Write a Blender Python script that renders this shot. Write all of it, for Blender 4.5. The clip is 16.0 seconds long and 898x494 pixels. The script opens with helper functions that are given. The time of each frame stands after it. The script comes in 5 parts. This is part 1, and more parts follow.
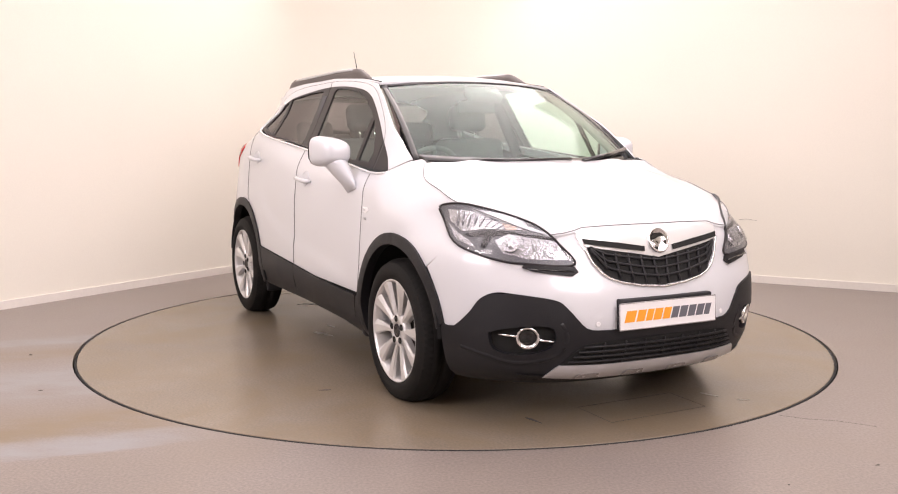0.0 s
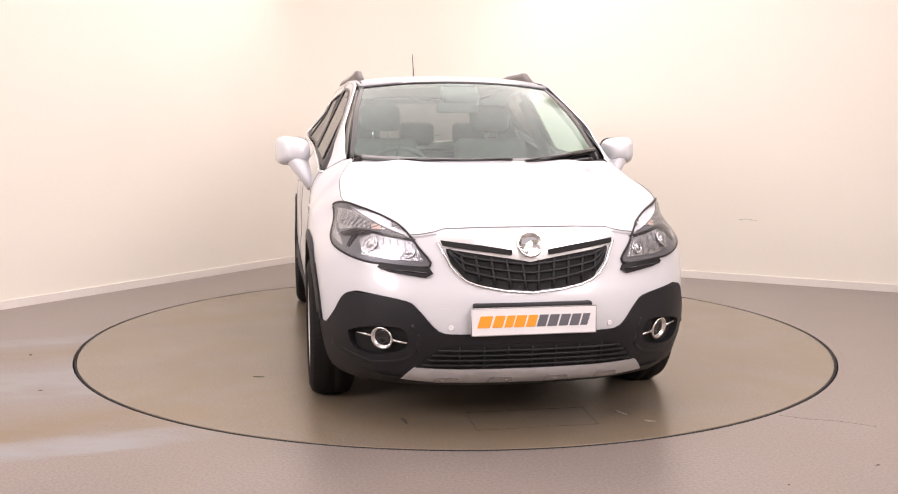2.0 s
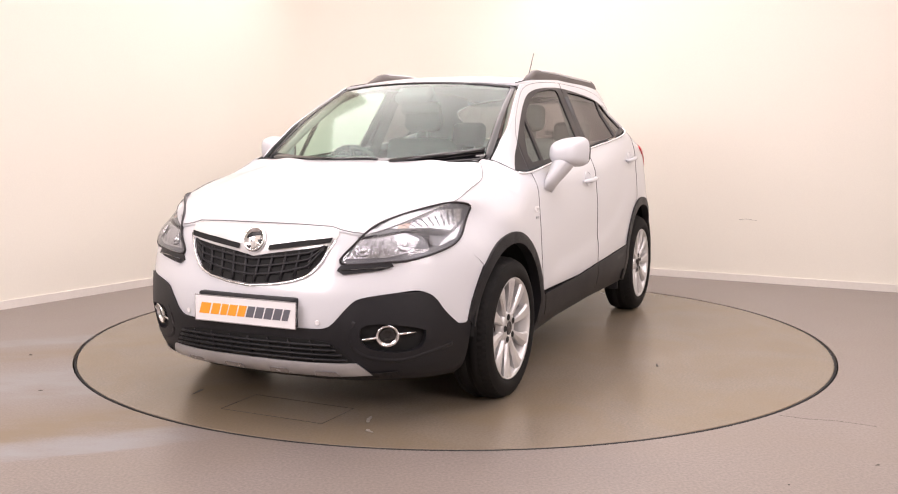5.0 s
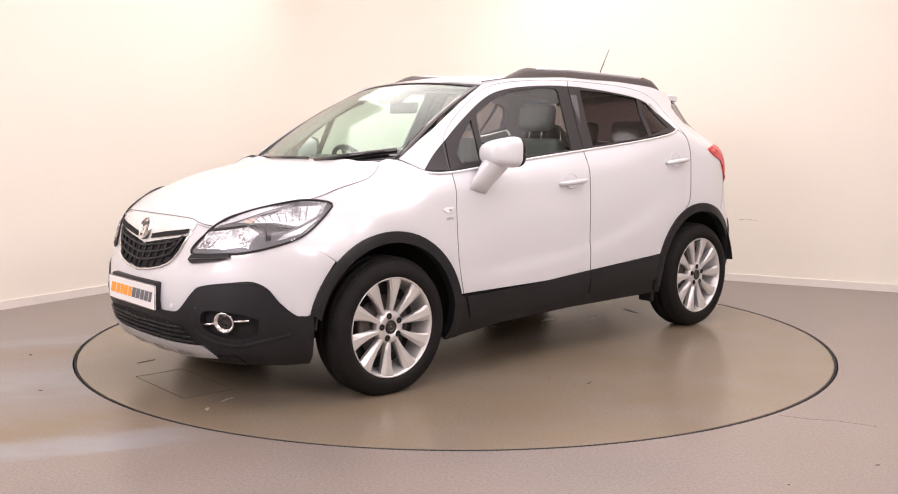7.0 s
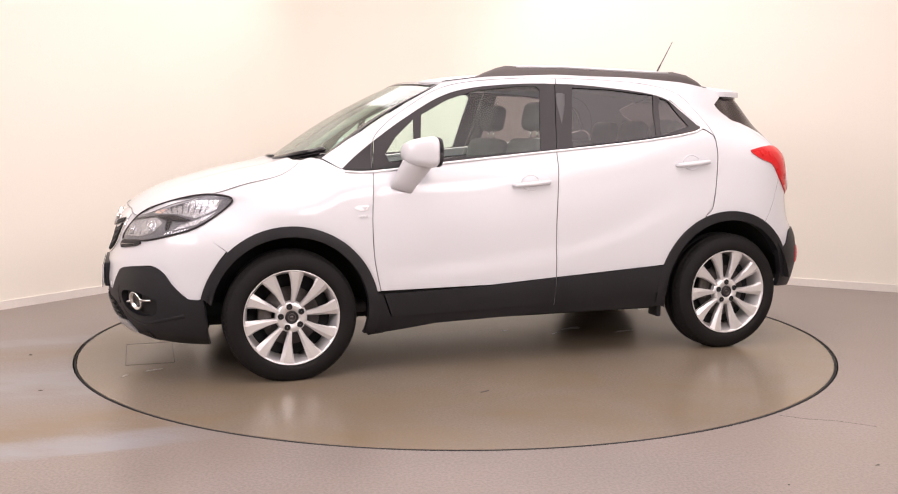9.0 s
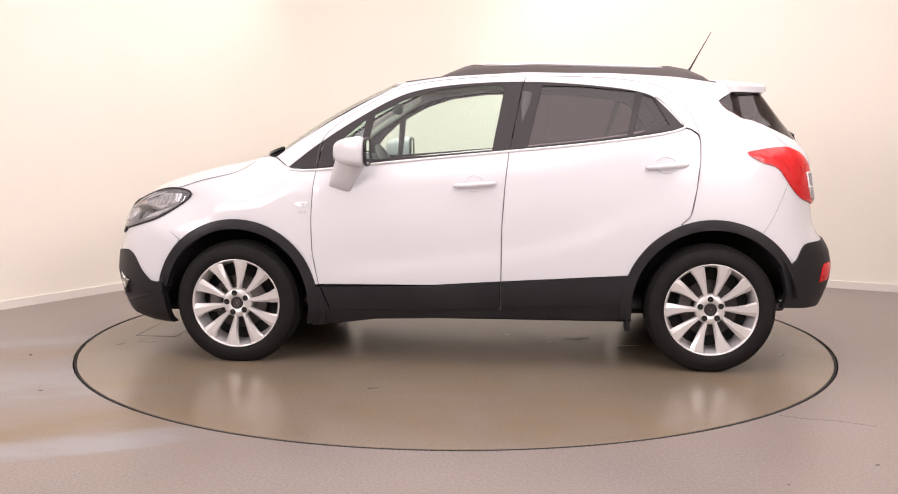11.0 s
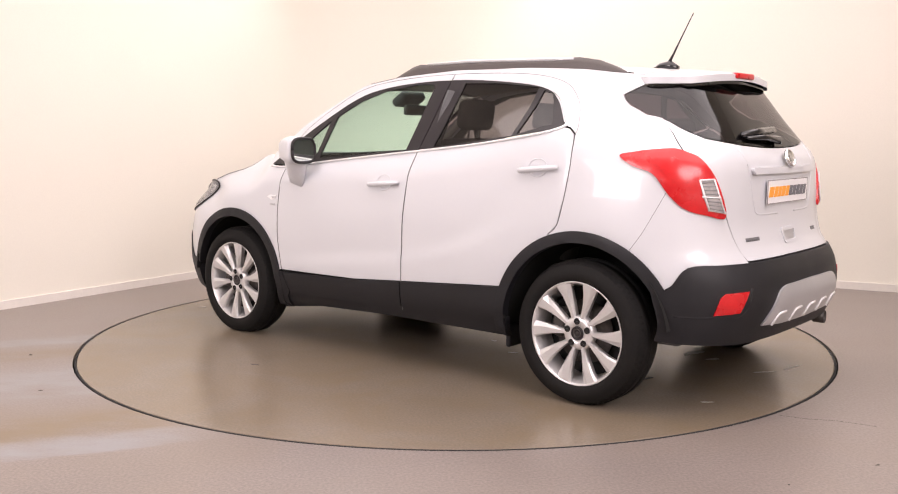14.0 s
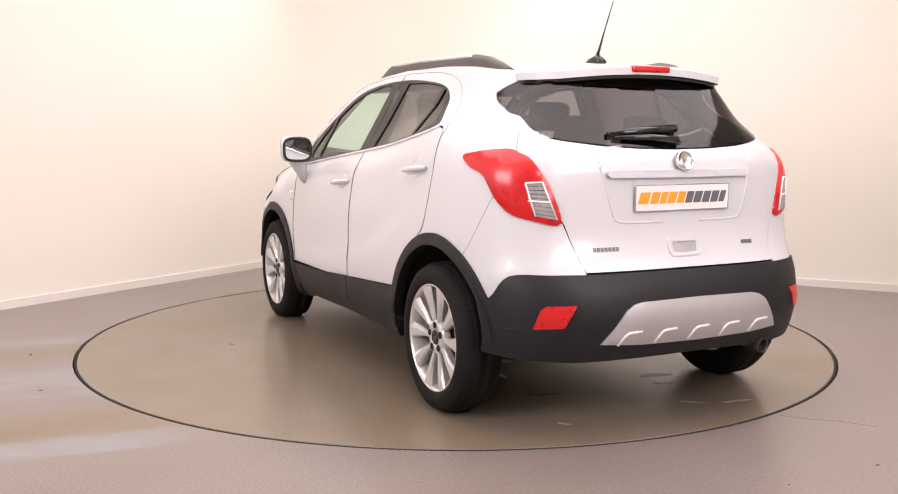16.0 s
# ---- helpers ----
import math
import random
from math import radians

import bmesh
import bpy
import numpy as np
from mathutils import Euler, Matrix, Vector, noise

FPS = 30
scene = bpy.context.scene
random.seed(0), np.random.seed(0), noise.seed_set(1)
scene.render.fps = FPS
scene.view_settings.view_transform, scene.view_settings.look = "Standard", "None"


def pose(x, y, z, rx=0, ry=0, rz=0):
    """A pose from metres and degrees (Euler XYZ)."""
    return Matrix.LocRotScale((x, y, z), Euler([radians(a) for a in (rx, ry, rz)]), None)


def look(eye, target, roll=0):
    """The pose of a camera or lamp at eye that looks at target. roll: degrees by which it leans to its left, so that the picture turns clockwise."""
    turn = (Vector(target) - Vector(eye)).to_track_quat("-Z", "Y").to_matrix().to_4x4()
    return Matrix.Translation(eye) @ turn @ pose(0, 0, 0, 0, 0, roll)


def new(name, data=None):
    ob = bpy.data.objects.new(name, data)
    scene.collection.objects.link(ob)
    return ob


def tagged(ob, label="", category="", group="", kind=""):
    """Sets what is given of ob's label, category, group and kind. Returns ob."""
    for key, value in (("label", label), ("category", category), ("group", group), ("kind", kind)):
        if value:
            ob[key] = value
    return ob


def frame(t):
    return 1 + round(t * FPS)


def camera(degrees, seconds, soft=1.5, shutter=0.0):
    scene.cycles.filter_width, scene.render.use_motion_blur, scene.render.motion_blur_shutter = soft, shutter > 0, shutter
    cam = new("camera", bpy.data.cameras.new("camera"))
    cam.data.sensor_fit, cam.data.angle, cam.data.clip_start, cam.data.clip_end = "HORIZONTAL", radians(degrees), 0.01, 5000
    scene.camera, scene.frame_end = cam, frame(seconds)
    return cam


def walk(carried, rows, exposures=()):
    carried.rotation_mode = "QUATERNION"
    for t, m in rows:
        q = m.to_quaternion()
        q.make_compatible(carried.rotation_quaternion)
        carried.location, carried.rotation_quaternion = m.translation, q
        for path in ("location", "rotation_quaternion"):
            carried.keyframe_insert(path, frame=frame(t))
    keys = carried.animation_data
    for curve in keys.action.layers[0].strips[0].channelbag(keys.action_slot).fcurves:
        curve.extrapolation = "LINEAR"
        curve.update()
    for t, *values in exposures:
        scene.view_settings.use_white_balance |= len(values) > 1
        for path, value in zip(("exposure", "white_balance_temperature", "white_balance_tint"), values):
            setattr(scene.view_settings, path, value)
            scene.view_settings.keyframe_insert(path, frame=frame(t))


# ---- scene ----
from mathutils.geometry import delaunay_2d_cdt as geometry_cdt

cam = camera(51.16, 16.0, soft=1.1)
EYE = pose(0, -5.789, 1.236, 83.30, 0, 0.36) @ pose(0, 0, 0, 0, 0, 0.13)
walk(cam, [(0, EYE), (16, EYE)], exposures=[(0, 0.0), (16, 0.0)])

# heading of the car on the turntable, seconds and degrees
TURN = [(0.0, -61.93), (0.5, -64.09), (1.0, -68.00), (1.5, -73.23), (2.0, -79.30), (2.5, -84.96), (3.0, -91.06), (3.5, -96.69), (4.0, -102.76), (4.5, -108.44),
        (5.0, -114.46), (5.5, -120.25), (6.0, -126.15), (6.5, -132.0), (7.0, -137.9), (7.5, -143.77), (8.0, -149.77), (8.5, -155.46), (9.0, -161.46), (9.5, -167.2),
        (10.0, -173.0), (10.5, -178.75), (11.0, -184.55), (11.5, -190.30), (12.0, -196.29), (12.5, -202.13), (13.0, -208.13), (13.5, -213.78), (14.0, -219.77),
        (14.5, -225.50), (15.0, -231.49), (15.5, -237.23), (16.0, -243.15)]
OFF_X, OFF_Y, LIFT = -0.140, -0.056, 0.012  # the car's middle on the turntable and its ride height
HUB_Y = 0.057  # the turntable's centre


# ---- light ----
world = bpy.data.worlds.new("world")
scene.world = world
world.use_nodes = True
world.node_tree.nodes["Background"].inputs[0].default_value = (1.0, 0.93, 0.85, 1)
world.node_tree.nodes["Background"].inputs[1].default_value = 0.05


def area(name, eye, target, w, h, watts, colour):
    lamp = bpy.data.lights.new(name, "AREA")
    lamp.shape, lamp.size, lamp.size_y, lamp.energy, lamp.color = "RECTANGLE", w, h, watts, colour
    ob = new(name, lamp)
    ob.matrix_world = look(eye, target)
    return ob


SOFT, SIDE = (1.0, 0.884, 0.900), (1.0, 0.884, 0.915)
area("softbox_overhead", (0.1, -0.5, 3.74), (0.1, -0.5, 0), 4.4, 5.7, 182, SOFT)
area("softbox_overhead_side", (3.1, -1.3, 3.74), (3.1, -1.3, 0), 1.6, 4.2, 58, SOFT)
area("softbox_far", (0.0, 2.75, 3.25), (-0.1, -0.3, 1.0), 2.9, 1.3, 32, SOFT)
area("softbox_left", (-3.9, -4.8, 2.8), (2.0, 1.4, 0.9), 3.0, 1.6, 172, SIDE)
area("softbox_right", (2.9, -5.0, 2.8), (1.4, 1.5, 0.4), 3.0, 1.6, 148, SIDE)


# ---- materials ----
def mat(name, colour, rough=0.5, metal=0.0, coat=0.0, grain=0.0, scale=40.0, bump=0.0, vary=0.0, vscale=3.0, emit=0.0, spec=0.5):
    """A principled material with fine grain, slow variation and bump."""
    m = bpy.data.materials.new(name)
    m.use_nodes = True
    nt = m.node_tree
    b = nt.nodes["Principled BSDF"]
    b.inputs["Roughness"].default_value, b.inputs["Metallic"].default_value = rough, metal
    b.inputs["Coat Weight"].default_value, b.inputs["Coat Roughness"].default_value = coat, 0.04
    b.inputs["Specular IOR Level"].default_value = spec
    b.inputs["Base Color"].default_value = (*colour, 1)
    if emit:
        b.inputs["Emission Color"].default_value, b.inputs["Emission Strength"].default_value = (*colour, 1), emit
    if not (grain or vary or bump):
        return m
    tc = nt.nodes.new("ShaderNodeTexCoord")
    fine, slow = nt.nodes.new("ShaderNodeTexNoise"), nt.nodes.new("ShaderNodeTexNoise")
    fine.inputs["Scale"].default_value, slow.inputs["Scale"].default_value = scale, vscale
    fine.inputs["Detail"].default_value, slow.inputs["Detail"].default_value = 4, 5
    for n in (fine, slow):
        nt.links.new(tc.outputs["Object"], n.inputs["Vector"])
    last = None
    for n, amount in ((fine, grain), (slow, vary)):
        if not amount:
            continue
        mix = nt.nodes.new("ShaderNodeMix")
        mix.data_type, mix.blend_type = "RGBA", "MULTIPLY"
        mix.inputs[0].default_value = 1
        ramp = nt.nodes.new("ShaderNodeMapRange")
        ramp.inputs["From Min"].default_value, ramp.inputs["From Max"].default_value = 0.3, 0.7
        ramp.inputs["To Min"].default_value, ramp.inputs["To Max"].default_value = 1 - amount, 1 + amount
        nt.links.new(n.outputs["Fac"], ramp.inputs["Value"])
        if last:
            nt.links.new(last, mix.inputs[6])
        else:
            mix.inputs[6].default_value = (*colour, 1)
        nt.links.new(ramp.outputs[0], mix.inputs[7])
        last = mix.outputs[2]
    if last:
        nt.links.new(last, b.inputs["Base Color"])
    if vary:
        rr = nt.nodes.new("ShaderNodeMapRange")
        rr.inputs["To Min"].default_value, rr.inputs["To Max"].default_value = max(rough - 0.08, 0.02), min(rough + 0.08, 1)
        nt.links.new(slow.outputs["Fac"], rr.inputs["Value"])
        nt.links.new(rr.outputs[0], b.inputs["Roughness"])
    if bump:
        bp = nt.nodes.new("ShaderNodeBump")
        bp.inputs["Strength"].default_value, bp.inputs["Distance"].default_value = bump, 0.004
        nt.links.new(fine.outputs["Fac"], bp.inputs["Height"])
        nt.links.new(bp.outputs[0], b.inputs["Normal"])
    return m


def pane_material(name, tint, gloss=1.0, rough=0.03):
    """Clear or tinted glass: a mirror by Fresnel over a tinted see-through sheet."""
    m = bpy.data.materials.new(name)
    m.use_nodes = True
    nt = m.node_tree
    nt.nodes.remove(nt.nodes["Principled BSDF"])
    tr, gl, mix, lw = (nt.nodes.new("ShaderNode" + k) for k in ("BsdfTransparent", "BsdfGlossy", "MixShader", "LayerWeight"))
    tr.inputs[0].default_value = (*tint, 1)
    gl.inputs["Roughness"].default_value = rough
    lw.inputs["Blend"].default_value = 0.5
    pw, mr = nt.nodes.new("ShaderNodeMath"), nt.nodes.new("ShaderNodeMapRange")
    pw.operation = "POWER"
    pw.inputs[1].default_value = 4.6
    mr.inputs["To Min"].default_value, mr.inputs["To Max"].default_value = 0.05 * gloss, 0.95
    nt.links.new(lw.outputs["Facing"], pw.inputs[0])
    nt.links.new(pw.outputs[0], mr.inputs["Value"])
    nt.links.new(mr.outputs[0], mix.inputs[0])
    nt.links.new(tr.outputs[0], mix.inputs[1])
    nt.links.new(gl.outputs[0], mix.inputs[2])
    nt.links.new(mix.outputs[0], nt.nodes["Material Output"].inputs[0])
    return m


WHITE = mat("white_paint", (0.625, 0.632, 0.662), 0.30, coat=0.6, grain=0.012, scale=300)
PLASTIC = mat("black_plastic", (0.0125, 0.0122, 0.0145), 0.5, grain=0.18, scale=260, bump=0.12, vary=0.12, vscale=5, spec=0.35)
GLOSSBLACK = mat("gloss_black", (0.008, 0.008, 0.009), 0.12, coat=0.4)
SATIN = mat("satin_black", (0.020, 0.017, 0.019), 0.42, spec=0.35)
# mid grey of the seam bars: the soft shade inside panel gaps, as colour
SEAM_SHADE = mat("seam_shade_grey", (0.15, 0.147, 0.15), 0.8, grain=0.1)
SHADOWGAP = mat("dark_lining_and_shade", (0.008, 0.008, 0.008), 0.85, grain=0.1)
RAILGREY = mat("rail_grey", (0.085, 0.073, 0.069), 0.5, grain=0.1, scale=200, bump=0.05)
CHROME = mat("chrome", (0.86, 0.86, 0.87), 0.2, 1.0)
BRIGHT = mat("bright_trim", (0.84, 0.84, 0.85), 0.24, 0.35, coat=0.5)
SILVER = mat("silver_paint", (0.55, 0.55, 0.57), 0.33, 0.55, coat=0.3, grain=0.04, scale=400, vary=0.04)
ALLOY = mat("alloy", (0.68, 0.67, 0.67), 0.34, 0.5, coat=0.3, grain=0.03, scale=300, vary=0.05, vscale=9)
RUBBER = mat("tyre_rubber", (0.0075, 0.0068, 0.0065), 0.75, grain=0.15, scale=120, bump=0.1, vary=0.3, vscale=5, spec=0.25)
IRON = mat("brake_iron", (0.10, 0.09, 0.085), 0.5, 0.7, grain=0.2, vary=0.3)
CLOTH = mat("seat_cloth", (0.10, 0.096, 0.10), 0.9, grain=0.25, scale=200, bump=0.2, vary=0.1)
DASH = mat("dashboard_plastic", (0.07, 0.07, 0.073), 0.7, grain=0.15, scale=200, bump=0.15)
LINING = mat("headlining", (0.60, 0.57, 0.52), 0.9, grain=0.08, scale=200)
CLEAR = pane_material("clear_glass", (0.87, 0.985, 0.935), 1.0, 0.11)
TINTED = pane_material("privacy_glass", (0.20, 0.162, 0.172), 1.3, 0.06)
LENS = pane_material("lamp_lens", (0.93, 0.94, 0.96))
RED = mat("red_lens", (0.56, 0.010, 0.014), 0.28, coat=0.25, grain=0.05, scale=90, vary=0.12, vscale=8)
CLEARGREY = mat("clear_lens_grey", (0.42, 0.40, 0.40), 0.25, 0.3, grain=0.15, scale=90)
AMBER = mat("amber_lens", (0.72, 0.54, 0.46), 0.2, coat=0.5)
REFLECT = mat("lamp_reflector", (0.62, 0.62, 0.65), 0.2, 0.85, grain=0.12, scale=70, bump=1.0, vary=0.22, vscale=26)
LAMPGREY = mat("lamp_housing", (0.17, 0.17, 0.18), 0.38, 0.2)
PLATEWHITE = mat("plate_white", (0.82, 0.81, 0.82), 0.35)
ORANGE = mat("letter_orange", (0.90, 0.36, 0.03), 0.45)
GREY = mat("letter_grey", (0.13, 0.13, 0.15), 0.45)
MIRROR = mat("mirror_glass", (0.85, 0.90, 0.88), 0.02, 1.0)
WALL = mat("wall_paint", (0.82, 0.785, 0.70), 0.75, grain=0.012, scale=90, bump=0.03, vary=0.02, vscale=0.7)
SKIRT = mat("skirting_paint", (0.78, 0.74, 0.69), 0.5, grain=0.02, vary=0.03, vscale=2)
CEIL = mat("ceiling_paint", (0.80, 0.77, 0.72), 0.8, grain=0.02)
GAP = mat("turntable_gap", (0.01, 0.01, 0.01), 0.9, grain=0.1)


def floor_material(name, base, tan, pale, rough):
    """Coated concrete with speckle and clouding; on the left, long parallel tan and pale bands where it was wiped."""
    m = mat(name, base, rough, grain=0.22, scale=85, vary=0.08, vscale=1.3)
    nt = m.node_tree
    bsdf = nt.nodes["Principled BSDF"]
    tc, sep = nt.nodes.new("ShaderNodeTexCoord"), nt.nodes.new("ShaderNodeSeparateXYZ")
    nt.links.new(tc.outputs["Object"], sep.inputs[0])

    def maths(op, a, b):
        n = nt.nodes.new("ShaderNodeMath")
        n.operation = op
        for k, v in enumerate((a, b)):
            if isinstance(v, (int, float)):
                n.inputs[k].default_value = v
            else:
                nt.links.new(v, n.inputs[k])
        return n.outputs[0]

    def cloud(scale, stretch, shift):
        mp, n = nt.nodes.new("ShaderNodeMapping"), nt.nodes.new("ShaderNodeTexNoise")
        mp.inputs["Rotation"].default_value, mp.inputs["Scale"].default_value = (0, 0, radians(-21)), (1, stretch, 1)
        mp.inputs["Location"].default_value = (shift, 0, 0)
        nt.links.new(tc.outputs["Object"], mp.inputs["Vector"])
        nt.links.new(mp.outputs[0], n.inputs["Vector"])
        n.inputs["Scale"].default_value, n.inputs["Detail"].default_value, n.inputs["Roughness"].default_value = scale, 8, 0.62
        return n.outputs["Fac"]

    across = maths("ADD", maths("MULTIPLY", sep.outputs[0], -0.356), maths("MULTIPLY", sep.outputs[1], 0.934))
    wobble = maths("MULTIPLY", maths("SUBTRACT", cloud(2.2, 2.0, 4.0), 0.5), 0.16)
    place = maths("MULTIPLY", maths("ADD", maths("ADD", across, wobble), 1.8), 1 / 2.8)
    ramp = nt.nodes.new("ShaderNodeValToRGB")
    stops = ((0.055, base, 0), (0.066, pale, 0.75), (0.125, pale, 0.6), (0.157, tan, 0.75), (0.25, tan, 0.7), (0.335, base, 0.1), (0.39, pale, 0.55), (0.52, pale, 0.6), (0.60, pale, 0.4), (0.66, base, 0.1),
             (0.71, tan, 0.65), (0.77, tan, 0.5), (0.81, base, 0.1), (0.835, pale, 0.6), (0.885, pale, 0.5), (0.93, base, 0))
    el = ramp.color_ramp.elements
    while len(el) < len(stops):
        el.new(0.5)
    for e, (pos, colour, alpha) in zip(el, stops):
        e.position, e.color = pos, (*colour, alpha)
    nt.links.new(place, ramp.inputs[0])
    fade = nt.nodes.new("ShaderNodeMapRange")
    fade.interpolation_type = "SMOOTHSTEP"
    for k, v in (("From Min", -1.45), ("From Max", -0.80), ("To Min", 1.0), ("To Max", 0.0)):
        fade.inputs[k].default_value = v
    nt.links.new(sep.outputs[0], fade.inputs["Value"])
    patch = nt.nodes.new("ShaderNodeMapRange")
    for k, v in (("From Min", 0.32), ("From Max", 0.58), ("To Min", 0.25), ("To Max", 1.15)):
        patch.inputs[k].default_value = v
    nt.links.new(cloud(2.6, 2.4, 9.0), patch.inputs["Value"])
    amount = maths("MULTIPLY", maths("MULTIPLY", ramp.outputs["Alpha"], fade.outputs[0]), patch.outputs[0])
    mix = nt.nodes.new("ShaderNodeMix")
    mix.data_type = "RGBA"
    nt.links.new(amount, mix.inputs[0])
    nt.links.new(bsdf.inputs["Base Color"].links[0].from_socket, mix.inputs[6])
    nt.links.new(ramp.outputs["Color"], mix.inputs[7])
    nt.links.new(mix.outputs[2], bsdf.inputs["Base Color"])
    return m


DISC = mat("turntable_surface", (0.205, 0.170, 0.132), 0.26, grain=0.11, scale=85, vary=0.08, vscale=1.1)
DISC.node_tree.links.remove(DISC.node_tree.nodes["Principled BSDF"].inputs["Roughness"].links[0])


def add_film(m, tint, scale, amount):
    """Patches of a thin brown film left by dirty water, over the base colour."""
    nt = m.node_tree
    b = nt.nodes["Principled BSDF"]
    tc, n, fac, mix = [nt.nodes.new(k) for k in ("ShaderNodeTexCoord", "ShaderNodeTexNoise", "ShaderNodeMapRange", "ShaderNodeMix")]
    n.inputs["Scale"].default_value, n.inputs["Detail"].default_value, n.inputs["Roughness"].default_value = scale, 7, 0.6
    n.inputs["Distortion"].default_value = 0.5
    for k, v in (("From Min", 0.40), ("From Max", 0.66), ("To Min", 0.0), ("To Max", amount)):
        fac.inputs[k].default_value = v
    mix.data_type = "RGBA"
    mix.inputs[7].default_value = (*tint, 1)
    nt.links.new(tc.outputs["Object"], n.inputs["Vector"])
    nt.links.new(n.outputs["Fac"], fac.inputs["Value"])
    nt.links.new(fac.outputs[0], mix.inputs[0])
    nt.links.new(b.inputs["Base Color"].links[0].from_socket, mix.inputs[6])
    nt.links.new(mix.outputs[2], b.inputs["Base Color"])


add_film(DISC, (0.200, 0.152, 0.092), 1.6, 0.6)
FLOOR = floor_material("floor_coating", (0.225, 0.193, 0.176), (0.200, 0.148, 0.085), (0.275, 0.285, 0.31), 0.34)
add_film(FLOOR, (0.222, 0.182, 0.145), 1.2, 0.35)
STAIN = mat("dried_water", (0.262, 0.232, 0.20), 0.35, grain=0.2, scale=60, vary=0.2, vscale=9)
DIRT_AND_OUTLINE = mat("dark_dirt_and_outline", (0.04, 0.035, 0.03), 0.8, grain=0.2)


# ---- building helpers ----
def mesh_of(name, bm, material, smooth=True):
    me = bpy.data.meshes.new(name)
    bm.normal_update()
    bm.to_mesh(me)
    bm.free()
    me.materials.append(material)
    if smooth:
        for p in me.polygons:
            p.use_smooth = True
    return me


def part(name, bm, material, parent=None, label="", smooth=True):
    ob = new(name, mesh_of(name, bm, material, smooth))
    ob.parent = parent
    return tagged(ob, label)


def box(bm, x0, x1, y0, y1, z0, z1, bevel=0.0, m=None):
    res = bmesh.ops.create_cube(bm, size=1)
    vs = res["verts"]
    bmesh.ops.scale(bm, vec=(x1 - x0, y1 - y0, z1 - z0), verts=vs)
    bmesh.ops.translate(bm, vec=((x0 + x1) / 2, (y0 + y1) / 2, (z0 + z1) / 2), verts=vs)
    if bevel:
        es = list({e for v in vs for e in v.link_edges})
        r = bmesh.ops.bevel(bm, geom=es, offset=bevel, segments=3, affect="EDGES", profile=0.5)
        vs = [v for v in bm.verts if v.is_valid] if len(bm.verts) == len(r["verts"]) else r["verts"]
    if m is not None:
        bmesh.ops.transform(bm, matrix=m, verts=vs)
    return vs


def tube(bm, pts, radius, sides=8):
    """A round bar along pts; radius a number or one per point."""
    pts = [Vector(p) for p in pts]
    rings = []
    for i, p in enumerate(pts):
        d = (pts[min(i + 1, len(pts) - 1)] - pts[max(i - 1, 0)]).normalized()
        u = d.cross(Vector((0, 0, 1)) if abs(d.z) < 0.9 else Vector((1, 0, 0))).normalized()
        w = d.cross(u)
        r = radius[i] if isinstance(radius, (list, tuple)) else radius
        rings.append([bm.verts.new(p + r * (math.cos(a) * u + math.sin(a) * w)) for a in (2 * math.pi * k / sides for k in range(sides))])
    for a, b in zip(rings[:-1], rings[1:]):
        for k in range(sides):
            bm.faces.new((a[k], a[(k + 1) % sides], b[(k + 1) % sides], b[k]))
    bm.faces.new(rings[0][::-1])
    bm.faces.new(rings[-1])


def lathe(bm, profile, steps=48, m=None):
    """Turns a profile of (radius, y) about the y axis."""
    rows = []
    for r, y in profile:
        rows.append([bm.verts.new((r * math.cos(a), y, r * math.sin(a))) for a in (2 * math.pi * k / steps for k in range(steps))])
    for a, b in zip(rows[:-1], rows[1:]):
        for k in range(steps):
            bm.faces.new((a[k], a[(k + 1) % steps], b[(k + 1) % steps], b[k]))
    if m is not None:
        bmesh.ops.transform(bm, matrix=m, verts=[v for row in rows for v in row])


# ---- the studio ----
CORNER, LEFT, RIGHT = Vector((-1.141, 4.116)), Vector((-0.536, -0.844)), Vector((0.889, -0.457))
HIGH = 3.8


def wall_line():
    """Foot of the walls, anticlockwise from behind the camera on the right: right wall, rounded corner, left wall."""
    a, b = CORNER + RIGHT * 1.111, CORNER + LEFT * 1.111
    bend = []
    for k in range(17):
        t = k / 16
        bend.append((1 - t) ** 2 * a + 2 * t * (1 - t) * CORNER + t * t * b)
    return [CORNER + RIGHT * 9.0] + bend + [CORNER + LEFT * 11.0]


FOOT = wall_line()
BACK = [FOOT[-1], FOOT[-1] + RIGHT * 9.0, FOOT[0]]


